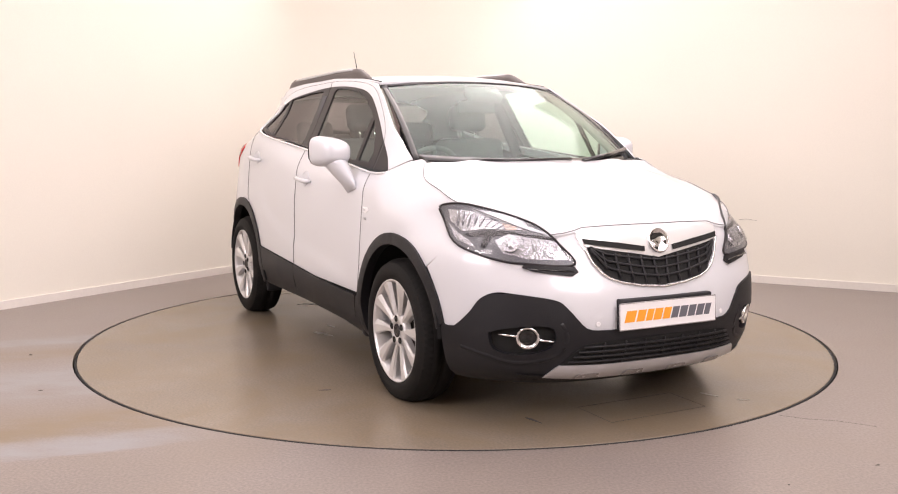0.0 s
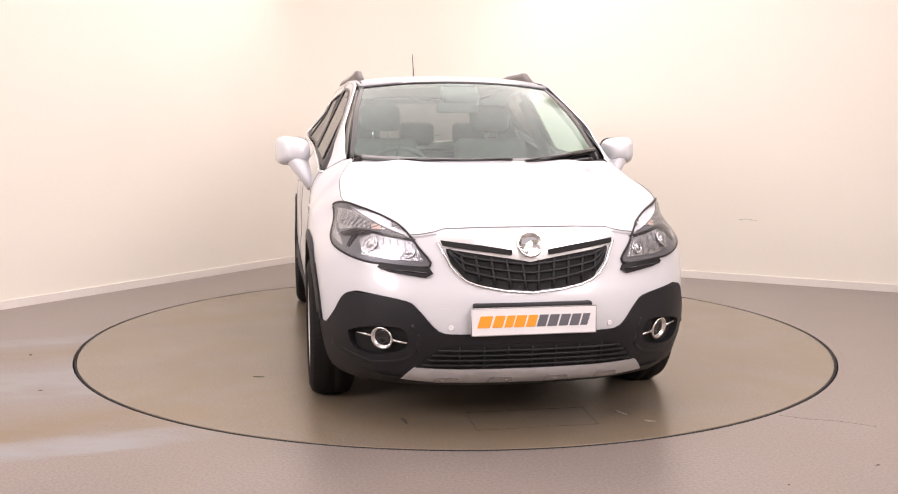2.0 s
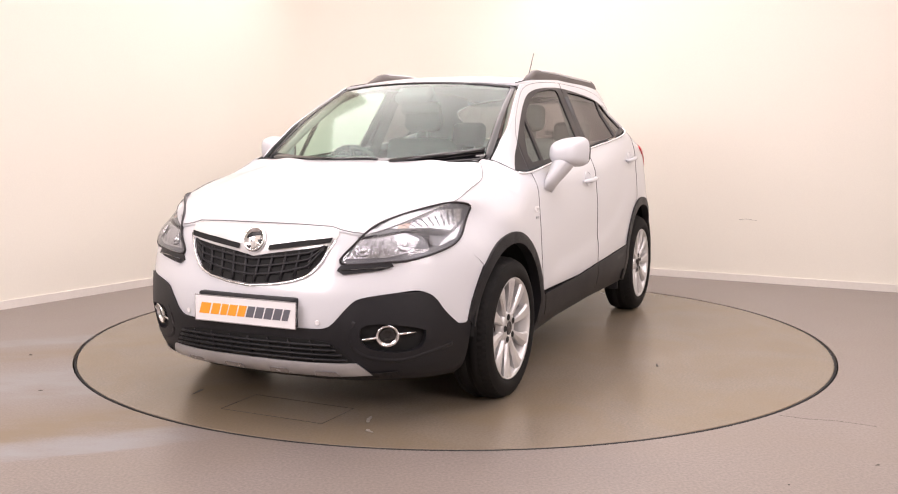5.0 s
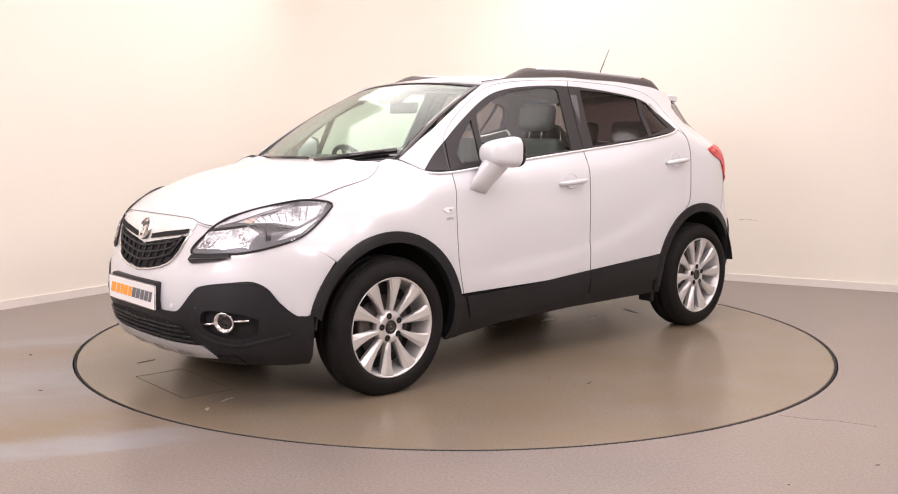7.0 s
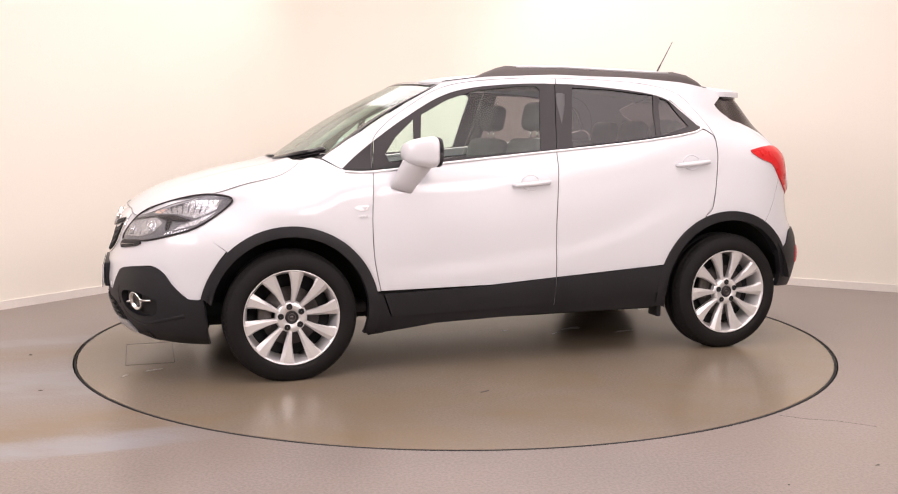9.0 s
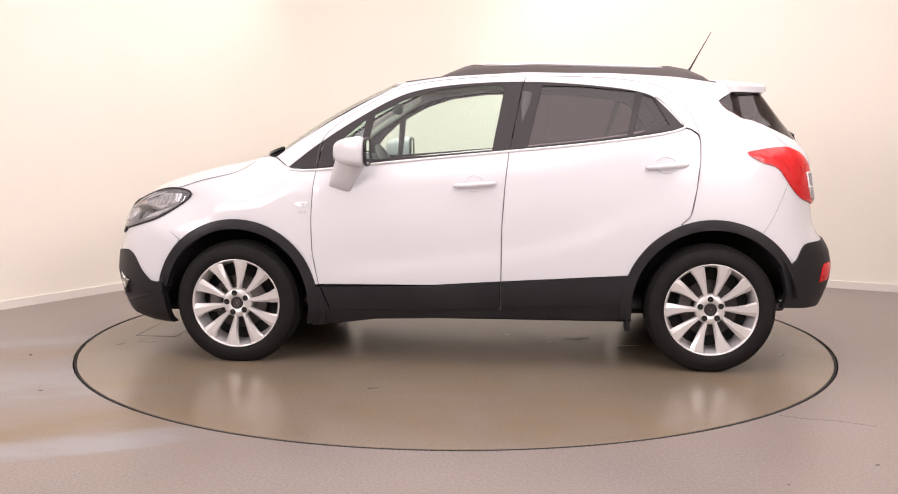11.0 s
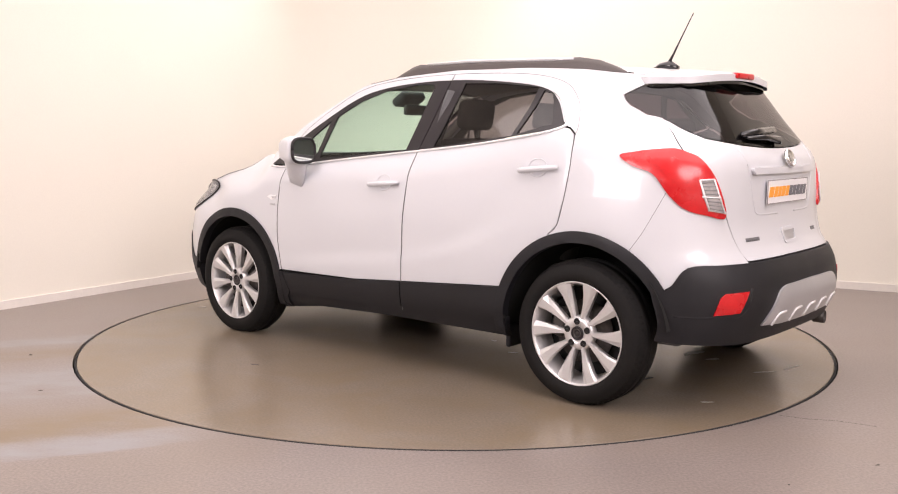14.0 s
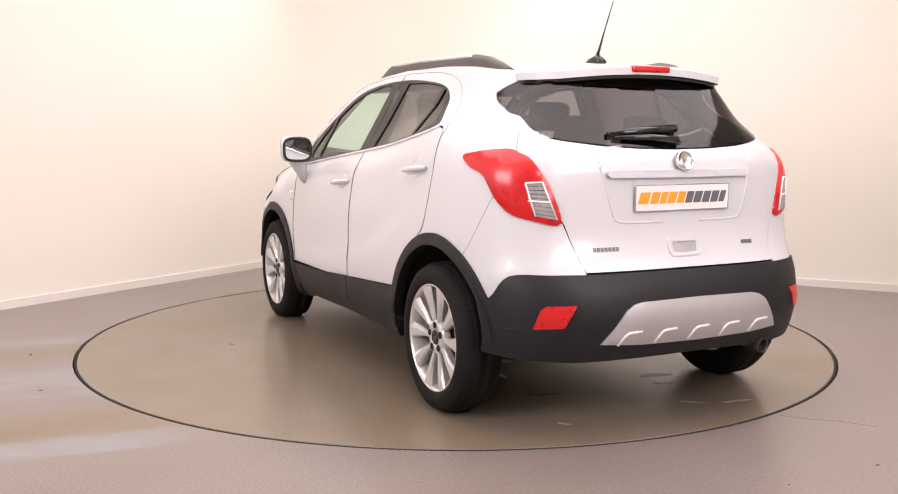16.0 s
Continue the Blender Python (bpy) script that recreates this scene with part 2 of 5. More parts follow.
def wall_strip(name, line, z0, z1, depth, material, label):
    """An upright strip that follows line, depth thick outwards (negative: inwards)."""
    bm = bmesh.new()
    mid = Vector((2, -1.5))
    cols = []
    for i, p in enumerate(line):
        d = (line[min(i + 1, len(line) - 1)] - line[max(i - 1, 0)]).normalized()
        n = Vector((-d.y, d.x))
        if n.dot(p - mid) < 0:
            n = -n
        q = p + n * depth
        cols.append([bm.verts.new((p.x, p.y, z0)), bm.verts.new((p.x, p.y, z1)), bm.verts.new((q.x, q.y, z1)), bm.verts.new((q.x, q.y, z0))])
    for a, b in zip(cols[:-1], cols[1:]):
        for k in range(4):
            bm.faces.new((a[k], a[(k + 1) % 4], b[(k + 1) % 4], b[k]))
    bm.faces.new(cols[0])
    bm.faces.new(cols[-1][::-1])
    bmesh.ops.recalc_face_normals(bm, faces=bm.faces)
    ob = part(name, bm, material, None, "", smooth=False)
    for p in ob.data.polygons:
        p.use_smooth = True
    es = ob.data.edges
    sharp = ob.data.attributes.new("sharp_edge", "BOOLEAN", "EDGE")
    for i, e in enumerate(es):
        va, vb = (ob.data.vertices[k].co for k in e.vertices)
        sharp.data[i].value = abs(va.z - vb.z) < 0.001
    return tagged(ob, label, "wall", kind="structure")


wall_strip("wall_main", FOOT, 0, HIGH, 0.15, WALL, "cream painted studio wall with a rounded corner")
# unseen wall, added to close the room and send light back
wall_strip("wall_back", BACK, 0, HIGH, 0.15, WALL, "unseen cream studio wall added behind the camera to return light")
sk = wall_strip("baseboard", FOOT, 0.0, 0.062, -0.014, SKIRT, "low white painted skirting along the wall")
sk["category"] = "skirting"

bm = bmesh.new()
tube(bm, [(2.443, 2.270, 0.534), (2.498, 2.242, 0.542), (2.578, 2.202, 0.531)], 0.0015, 5)
part("wall_scuff", bm, STAIN, bpy.data.objects["wall_main"], "faint scratch on the wall")

RADIUS = 2.240


def floor_and_disc():
    # the floor has a round hole for the turntable
    bm = bmesh.new()
    n = 160
    mid = pose(0, HUB_Y, 0)
    hole = [bm.verts.new(((RADIUS + 0.012) * math.cos(a), (RADIUS + 0.012) * math.sin(a), 0)) for a in (2 * math.pi * k / n for k in range(n))]
    deep = [bm.verts.new((v.co.x, v.co.y, -0.06)) for v in hole]
    far = [bm.verts.new((30 * math.cos(a), 30 * math.sin(a), 0)) for a in (2 * math.pi * k / n for k in range(n))]
    for k in range(n):
        j = (k + 1) % n
        bm.faces.new((hole[k], far[k], far[j], hole[j]))
        bm.faces.new((deep[k], hole[k], hole[j], deep[j]))
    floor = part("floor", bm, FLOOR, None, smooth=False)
    floor.matrix_world = mid
    tagged(floor, "grey-brown coated concrete floor with pale wet-looking wipe marks", "floor", kind="structure")
    bm = bmesh.new()
    bmesh.ops.create_circle(bm, cap_ends=True, segments=96, radius=RADIUS + 0.05, matrix=pose(0, HUB_Y, -0.058))
    tagged(part("turntable_pit", bm, GAP, None, smooth=False), "dark pit under the turntable", "pit", kind="structure")
    bm = bmesh.new()
    r = RADIUS - 0.008
    rows = [(r, -0.05), (r, -0.004), (r - 0.004, 0.0)]
    loops = [[bm.verts.new((q * math.cos(a), q * math.sin(a), z)) for a in (2 * math.pi * k / n for k in range(n))] for q, z in rows]
    for a, b in zip(loops[:-1], loops[1:]):
        for k in range(n):
            bm.faces.new((a[k], a[(k + 1) % n], b[(k + 1) % n], b[k]))
    bm.faces.new(loops[-1])
    # black ring added in the gap so that its shade reads as a line
    seal = bmesh.new()
    rows = [(RADIUS - 0.0085, -0.045), (RADIUS - 0.0085, -0.0015), (RADIUS + 0.0035, -0.0035), (RADIUS + 0.0035, -0.045)]
    loops = [[seal.verts.new((q * math.cos(a), q * math.sin(a), z)) for a in (2 * math.pi * k / n for k in range(n))] for q, z in rows]
    for a, b in zip(loops[:-1], loops[1:]):
        for k in range(n):
            seal.faces.new((a[k], a[(k + 1) % n], b[(k + 1) % n], b[k]))
    shade_ring = part("gap_shade_ring", seal, GAP, None)
    shade_ring.matrix_world = mid
    tagged(shade_ring, "black ring added as the shade in the gap round the turntable", "seal", kind="structure")
    return tagged(part("turntable", bm, DISC, None, smooth=False), "round brown-grey turntable flush with the floor", "turntable")


turntable = floor_and_disc()


def blot(name, x, y, rx, ry, ang, material, parent, label, z=0.0, seed=0):
    """A thin flat mark with a ragged outline."""
    rnd = random.Random(seed)
    bm = bmesh.new()
    n = 26
    top = []
    for k in range(n):
        a = 2 * math.pi * k / n
        r = 0.7 + 0.3 * math.sin(3 * a + seed) * rnd.random() + 0.35 * rnd.random()
        px, py = rx * r * math.cos(a), ry * r * math.sin(a)
        c, s = math.cos(radians(ang)), math.sin(radians(ang))
        top.append(bm.verts.new((x + c * px - s * py, y + s * px + c * py, z + 0.0015)))
    low = [bm.verts.new((v.co.x, v.co.y, z - 0.001)) for v in top]
    bm.faces.new(top)
    for k in range(n):
        j = (k + 1) % n
        bm.faces.new((low[k], low[j], top[j], top[k]))
    return part(name, bm, material, parent, label, smooth=False)


for i, (x, y, rx, ry, ang) in enumerate(((1.83, 0.42, 0.05, 0.010, 20), (1.97, 0.50, 0.03, 0.010, 60), (-0.78, 0.09, 0.075, 0.03, 15), (-0.33, 0.02, 0.02, 0.006, 0), (-1.90, 0.43, 0.035, 0.012, 40),
                                         (-1.96, -0.50, 0.09, 0.014, 80), (-1.05, 0.27, 0.08, 0.016, 10), (-1.40, -0.47, 0.10, 0.03, 75), (-0.36, -0.75, 0.09, 0.025, 20), (-1.55, -0.40, 0.05, 0.02, 60),
                                         (-0.55, -0.62, 0.06, 0.012, 10), (-0.60, 0.20, 0.03, 0.006, 30), (-1.88, -0.30, 0.07, 0.008, 50))):
    blot("water_mark", x, y, rx, ry, ang, STAIN, turntable, "pale dried water mark", seed=i)
for i, (x, y, rx, ry, ang) in enumerate(((1.78, -0.56, 0.05, 0.008, 10), (-1.46, 0.26, 0.09, 0.012, 70), (0.3, 1.35, 0.03, 0.006, 20), (0.9, -1.2, 0.03, 0.006, 70))):
    blot("dirt_streak", x, y, rx, ry, ang, DIRT_AND_OUTLINE, turntable, "small dark dirt streak", seed=40 + i)
# edge of a rectangular reflection, drawn as thin dark lines on the disc
bm = bmesh.new()
rim = [(1.97, 0.265), (1.715, 0.275), (1.712, -0.27), (1.972, -0.275)]
for (ax, ay), (bx, by) in zip(rim, rim[1:] + rim[:1]):
    tube(bm, [(ax, ay, 0.0004), (bx, by, 0.0004)], 0.0011, 5)
part("reflection_outline", bm, DIRT_AND_OUTLINE, turntable, "thin dark outline of a rectangular reflection")
floor_ob = bpy.data.objects["floor"]
for i, (x, y, rx, ry) in enumerate(((-2.41, -0.64, 0.012, 0.010), (-2.02, -1.39, 0.010, 0.004), (1.61, -2.39, 0.010, 0.004), (1.2, -2.6, 0.004, 0.004), (0.4, -2.7, 0.004, 0.003))):
    blot("dirt_speck", x, y, rx, ry, 20, DIRT_AND_OUTLINE, floor_ob, "dark speck of dirt", seed=60 + i)
bm = bmesh.new()
tube(bm, [(1.46, -1.75, -0.0008), (1.55, -1.80, -0.0008), (1.68, -1.83, -0.0008), (1.82, -1.91, -0.0008)], 0.0016, 5)
part("hairline_crack", bm, DIRT_AND_OUTLINE, floor_ob, "fine crack in the floor")
# unseen ceiling, added for bounced light and for the glass to reflect
bm = bmesh.new()
box(bm, -14, 14, -14, 10, HIGH, HIGH + 0.15)
tagged(part("ceiling", bm, CEIL, None, smooth=False), "unseen plain pale ceiling added over the studio to return light", "ceiling", kind="structure")


# ---- the car's outer surface: plan curve, inset by height ----
def table(rows):
    """Smooth (monotone cubic) function through rows of (x, y)."""
    xs = np.array([r[0] for r in rows], float)
    ys = np.array([r[1] for r in rows], float)
    d = np.diff(ys) / np.diff(xs)
    m = np.concatenate([[d[0]], [0 if a * b <= 0 else 2 * a * b / (a + b) for a, b in zip(d[:-1], d[1:])], [d[-1]]])

    def f(x):
        x = min(max(x, xs[0]), xs[-1])
        i = min(max(int(np.searchsorted(xs, x)) - 1, 0), len(xs) - 2)
        h = xs[i + 1] - xs[i]
        t = (x - xs[i]) / h
        return float((1 + 2 * t) * (1 - t) ** 2 * ys[i] + t * (1 - t) ** 2 * h * m[i] + t * t * (3 - 2 * t) * ys[i + 1] + t * t * (t - 1) * h * m[i + 1])
    return f


def catmull(points, per=6, closed=False):
    """Points on a smooth curve through the given ones."""
    p = [Vector(q) for q in points]
    n = len(p)
    out = []
    for i in range(n if closed else n - 1):
        if closed:
            a, b, c, d = p[i - 1], p[i], p[(i + 1) % n], p[(i + 2) % n]
        else:
            a, b, c, d = p[max(i - 1, 0)], p[i], p[i + 1], p[min(i + 2, n - 1)]
        for k in range(per):
            t = k / per
            out.append(0.5 * (2 * b + (c - a) * t + (2 * a - 5 * b + 4 * c - d) * t * t + (3 * b - a - 3 * c + d) * t ** 3))
    if not closed:
        out.append(p[-1])
    return out


PLAN = catmull([(2.172, 0), (2.155, 0.28), (2.095, 0.5), (1.985, 0.68), (1.82, 0.80), (1.6, 0.862), (1.28, 0.884), (0.9, 0.876), (0.4, 0.878), (0, 0.882),
                (-0.6, 0.888), (-1.28, 0.89), (-1.55, 0.868), (-1.75, 0.80), (-1.90, 0.67), (-1.982, 0.5), (-2.015, 0.28), (-2.024, 0)], 24)
ARC = np.concatenate([[0], np.cumsum([(b - a).length for a, b in zip(PLAN[:-1], PLAN[1:])])])
PLANX, PLANY = np.array([p[0] for p in PLAN]), np.array([p[1] for p in PLAN])
TX, TY = np.gradient(PLANX, ARC), np.gradient(PLANY, ARC)
TY[0], TX[0], TY[-1], TX[-1] = 1, 0, -1, 0

front_inset = table([(0.16, 0.2), (0.22, 0.075), (0.32, 0.03), (0.45, 0.0), (0.56, 0.01), (0.66, 0.045), (0.76, 0.075), (0.83, 0.105), (0.88, 0.16), (0.95, 0.3), (1.1, 0.6)])
rear_inset = table([(0.2, 0.16), (0.28, 0.08), (0.38, 0.03), (0.5, 0.0), (0.6, 0.015), (0.68, 0.06), (0.73, 0.10), (0.85, 0.13), (1.0, 0.135), (1.1, 0.14), (1.2, 0.20),
                    (1.35, 0.31), (1.5, 0.43), (1.6, 0.56)])
belt = table([(-2.1, 1.155), (-1.55, 1.165), (-1.35, 1.195), (-1.1, 1.245), (-0.4, 1.135), (0.3, 1.09), (0.97, 1.045), (1.15, 0.965), (1.3, 0.95), (1.565, 0.92), (2.2, 0.85)])
low_side = table([(0.16, 0.12), (0.22, 0.05), (0.3, 0.02), (0.42, 0.0), (0.6, 0.0), (0.75, 0.006), (0.9, 0.02), (1.0, 0.033), (1.2, 0.06)])
roof_taper = table([(-2, 0.12), (-1.6, 0.105), (-1.3, 0.07), (-0.6, 0.03), (0, 0.0), (1, 0.0)])
lean = table([(-2.1, 0.64), (-1.5, 0.63), (-1.2, 0.55), (-0.9, 0.5), (0.8, 0.5), (1.1, 0.9), (2.2, 1.0)])


crease = table([(-1.3, 0.98), (-0.95, 0.86), (-0.6, 0.70), (-0.3, 0.615), (0.1, 0.565), (0.8, 0.50)])


def ease(v, a, b):
    t = min(max((v - a) / (b - a), 0.0), 1.0)
    return t * t * (3 - 2 * t)


def side_inset(x, z):
    """Inset of the body side, with the rising crease in the doors and the waist beside the headlamps."""
    d = z - crease(x)
    hollow = 0.0075 * ease(d, -0.025, 0.02) * (1 - ease(d, 0.02, 0.26)) * ease(x, -1.0, -0.7) * (1 - ease(x, 0.55, 0.78))
    waist = 0.058 * math.exp(-((z - 0.845) / 0.085) ** 2) * (1 - ease(z, 0.89, 0.95)) * ease(x, 1.32, 1.6)
    return plain_inset(x, z) + hollow + waist


def plain_inset(x, z):
    b = belt(x)
    if z <= b - 0.1:
        return low_side(z)
    start = low_side(b - 0.1)
    if z >= b:
        return 0.085 + lean(x) * (z - b) + roof_taper(x) * min((z - b) / 0.15, 1)
    t = (z - b + 0.1) / 0.1
    return start + (0.085 - start) * (0.62 * t + 0.38 * t * t)


def ring_exact(s, z):
    x, y = np.interp(s, ARC, PLANX), np.interp(s, ARC, PLANY)
    nx, ny = plan_normal(s)
    d = ny * ny * side_inset(x, z) + nx * nx * (front_inset(z) if nx > 0 else rear_inset(z))
    return x - nx * d, y - ny * d


def plan_normal(s):
    tx, ty = np.interp(s, ARC, TX), np.interp(s, ARC, TY)
    n = math.hypot(tx, ty)
    return ty / n, -tx / n


NS, NZ, Z0, Z1 = 260, 150, 0.14, 1.64
GRID = [[ring_exact(ARC[-1] * i / NS, Z0 + (Z1 - Z0) * j / NZ) + plan_normal(ARC[-1] * i / NS) for j in range(NZ + 1)] for i in range(NS + 1)]


def ring(s, z, off=0.0):
    """The point of the left body side at arc s from the nose and height z, off metres outside."""
    a = min(max(s / float(ARC[-1]), 0.0), 1.0) * NS
    b = min(max((z - Z0) / (Z1 - Z0), 0.0), 1.0) * NZ
    i, j = min(int(a), NS - 1), min(int(b), NZ - 1)
    a, b = a - i, b - j
    p, q, r, t = GRID[i][j], GRID[i + 1][j], GRID[i][j + 1], GRID[i + 1][j + 1]
    x, y, nx, ny = ((p[k] * (1 - a) + q[k] * a) * (1 - b) + (r[k] * (1 - a) + t[k] * a) * b for k in range(4))
    return Vector((x + nx * off, y + ny * off, z))


def arc_x(x, z):
    """The arc at which the side surface has that x."""
    a, b = 0.0, float(ARC[-1])
    for _ in range(24):
        m = (a + b) / 2
        a, b = (m, b) if ring(m, z)[0] > x else (a, m)
    return a


def arc_y(y, z, rear=False):
    """The arc at which the front (or rear) surface has that y."""
    a, b = (float(ARC[-1]), float(ARC[-1]) - 1.2) if rear else (0.0, 1.2)
    for _ in range(24):
        m = (a + b) / 2
        a, b = (m, b) if ring(m, z)[1] < y else (a, m)
    return a


# ---- the top: hood, windscreen, roof ----
crest = table([(-1.78, 1.475), (-1.6, 1.525), (-1.3, 1.57), (-0.9, 1.595), (-0.4, 1.605), (0.1, 1.59), (0.45, 1.54), (0.8, 1.385), (1.2, 1.125), (1.3, 1.095), (1.6, 1.035),
               (1.85, 0.965), (1.98, 0.905), (2.05, 0.85), (2.09, 0.8)])


LENGTH = float(ARC[-1])


def body(s, z, off=0.0):
    """ring() carried on past nose and tail to the right side: s below 0 or above LENGTH."""
    if s < 0:
        p = ring(-s, z, off)
        return Vector((p[0], -p[1], z))
    if s > LENGTH:
        p = ring(2 * LENGTH - s, z, off)
        return Vector((p[0], -p[1], z))
    return ring(s, z, off)


SAMPLES = [LENGTH * i / 300 for i in range(301)]


def near(p):
    """(arc, z) of the body point nearest to p, on p's own height."""
    x, y, z = p
    best = min(SAMPLES, key=lambda s: (ring(s, z)[0] - x) ** 2 + (ring(s, z)[1] - abs(y)) ** 2)
    fine = [best + LENGTH / 300 * (k / 10 - 1) for k in range(21)]
    best = min((min(max(s, 0), LENGTH) for s in fine), key=lambda s: (ring(s, z)[0] - x) ** 2 + (ring(s, z)[1] - abs(y)) ** 2)
    return (best, z)


def arch(cx, r, a0, a1, n=22, cz=0.325):
    """Wheel arch outline as (arc, z), from angle a0 to a1."""
    out = []
    for i in range(n + 1):
        a = radians(a0 + (a1 - a0) * i / n)
        z = cz + r * math.sin(a)
        out.append((arc_x(cx + r * math.cos(a), z), z))
    return out


def inside(q, poly):
    c = False
    x, y = q
    for (x0, y0), (x1, y1) in zip(poly, poly[1:] + poly[:1]):
        if (y0 > y) != (y1 > y) and x < (x1 - x0) * (y - y0) / (y1 - y0) + x0:
            c = not c
    return c


def dense(poly, step):
    out = []
    for a, b in zip(poly, poly[1:] + poly[:1]):
        n = max(1, math.ceil(math.hypot(b[0] - a[0], b[1] - a[1]) / step))
        out += [(a[0] + (b[0] - a[0]) * k / n, a[1] + (b[1] - a[1]) * k / n) for k in range(n)]
    return out


def sheet(bm, poly, where, off=0.0, thick=0.01, step=0.035, holes=(), mirror=False, lip=0.0):
    """A curved plate: the 2D outline poly laid on the surface where(u, v, off), with thickness and rolled edges."""
    outline = dense([tuple(q) for q in poly], step)
    loops = [outline] + [dense([tuple(q) for q in h], step) for h in holes]
    pts, edges = [], []
    for lp in loops:
        n0 = len(pts)
        pts += lp
        edges += [(n0 + i, n0 + (i + 1) % len(lp)) for i in range(len(lp))]
    nb = len(pts)
    us, vs = [q[0] for q in outline], [q[1] for q in outline]
    u = min(us) + step * 0.5
    row = 0
    walls = np.array(pts)
    while u < max(us):
        v = min(vs) + step * (0.5 if row % 2 else 0.25)
        while v < max(vs):
            q = (u, v)
            if inside(q, outline) and not any(inside(q, h) for h in loops[1:]) and np.min((walls[:, 0] - u) ** 2 + (walls[:, 1] - v) ** 2) > (0.45 * step) ** 2:
                pts.append(q)
            v += step
        u += step
        row += 1
    vv, _, ff, vo, _, _ = geometry_cdt([Vector(q) for q in pts], edges, [], 0, 1e-6)
    vv = [tuple(q) for q in vv]
    faces = []
    for f in ff:
        c = (sum(vv[i][0] for i in f) / len(f), sum(vv[i][1] for i in f) / len(f))
        (ax, ay), (bx, by), (cx, cy) = (vv[i] for i in f[:3])
        twice = (bx - ax) * (cy - ay) - (cx - ax) * (by - ay)
        longest = max((bx - ax) ** 2 + (by - ay) ** 2, (cx - ax) ** 2 + (cy - ay) ** 2, (cx - bx) ** 2 + (cy - by) ** 2)
        if abs(twice) > 0.004 * longest and inside(c, outline) and not any(inside(c, h) for h in loops[1:]):
            faces.append(list(f) if twice > 0 else list(f)[::-1])
    rim = {i for i, o in enumerate(vo) if any(k < nb for k in o)}
    sgn = -1 if mirror else 1

    def place(i, o):
        p = where(vv[i][0], vv[i][1], o)
        return (p[0], sgn * p[1], p[2])
    top = {i: bm.verts.new(place(i, off - (lip if i in rim else 0))) for f in faces for i in f}
    low = {i: bm.verts.new(place(i, off - thick)) for i in top if i in rim}
    f0 = faces[0]
    a, b, c = (Vector(top[i].co) for i in f0[:3])
    n = (b - a).cross(c - a)
    o1, o2 = Vector(place(f0[0], off + 0.01)), Vector(place(f0[0], off - 0.01))
    flip = n.dot(o1 - o2) < 0
    count = {}
    for f in faces:
        f = f[::-1] if flip else f
        bm.faces.new([top[i] for i in f])
        for i, j in zip(f, f[1:] + f[:1]):
            count[(i, j)] = 1
    for (i, j) in count:
        if (j, i) not in count and i in low and j in low:
            q = bm.faces.new((top[j], top[i], low[i], low[j]))
            for e in q.edges:
                if set(e.verts) == {top[i], top[j]}:
                    e.smooth = False
    return bm


def panel(name, poly, material, parent, label="", off=0.0, thick=0.012, step=0.035, holes=(), mirror=False, lip=0.0, where=body):
    bm = bmesh.new()
    sheet(bm, poly, where, off, thick, step, holes, mirror, lip)
    return part(name, bm, material, parent, label)


def both(name, poly, material, parent, label="", **kw):
    """The same panel on the left and the right of the car."""
    return [panel(name, poly, material, parent, label, mirror=m, **kw) for m in (False, True)]


def whole(half):
    """A symmetric outline from its left half, given from the centre line round to the centre line again, at the nose (negative arcs mirror) or tail."""
    rear = half[0][0] > LENGTH / 2
    other = [((2 * LENGTH - s if rear else -s), z) for s, z in reversed(half) if abs(s - (LENGTH if rear else 0)) > 1e-4]
    return half + other


# ---- the car ----
car = tagged(new("car"), "white compact SUV with black lower cladding on a turntable", "car")
car.empty_display_size = 0.3

# lines that neighbouring panels share, as (x, y, z) on the body
def on(*pts):
    return [near(p) for p in pts]


def side(*pts):
    return [(arc_x(x, z), z) for x, z in pts]


def smoothed_on(*pts):
    return smoothed(on(*pts), 4)


def smoothed(pts, per=5):
    return [tuple(q) for q in catmull([Vector((a, b)) for a, b in pts], per)]


FRONT_ARCH, REAR_ARCH = (1.278, 0.452), (-1.278, 0.472)
DOOR_F = [(0.818, 0.43), (0.85, 0.60), (0.857, 0.78), (0.848, 0.95), (0.838, 1.045)]
DOOR_M = [(-0.168, 0.30), (-0.172, 0.46), (-0.174, 0.75), (-0.190, 0.98), (-0.207, 1.145)]
DOOR_R = [(-1.11, 0.775), (-1.157, 0.82), (-1.185, 0.95), (-1.203, 1.10), (-1.203, 1.20)]
BELT = [(0.985, 1.052), (0.838, 1.050), (0.464, 1.090), (0.03, 1.132), (-0.207, 1.154), (-0.66, 1.199), (-1.0, 1.246), (-1.12, 1.275)]
DLO_TOP = [(0.995, 1.060), (0.905, 1.135), (0.81, 1.205), (0.652, 1.310), (0.442, 1.430), (0.26, 1.488), (-0.036, 1.520), (-0.389, 1.524), (-0.748, 1.494), (-0.94, 1.457),
           (-1.02, 1.40), (-1.11, 1.295)]
ROOF_EDGE = [(0.40, 1.520), (0.127, 1.556), (-0.29, 1.578), (-0.76, 1.570), (-1.10, 1.548), (-1.38, 1.510), (-1.50, 1.485)]
CLAD_TOP = [(0.825, 0.417), (0.2, 0.435), (-0.27, 0.466), (-0.85, 0.503)]
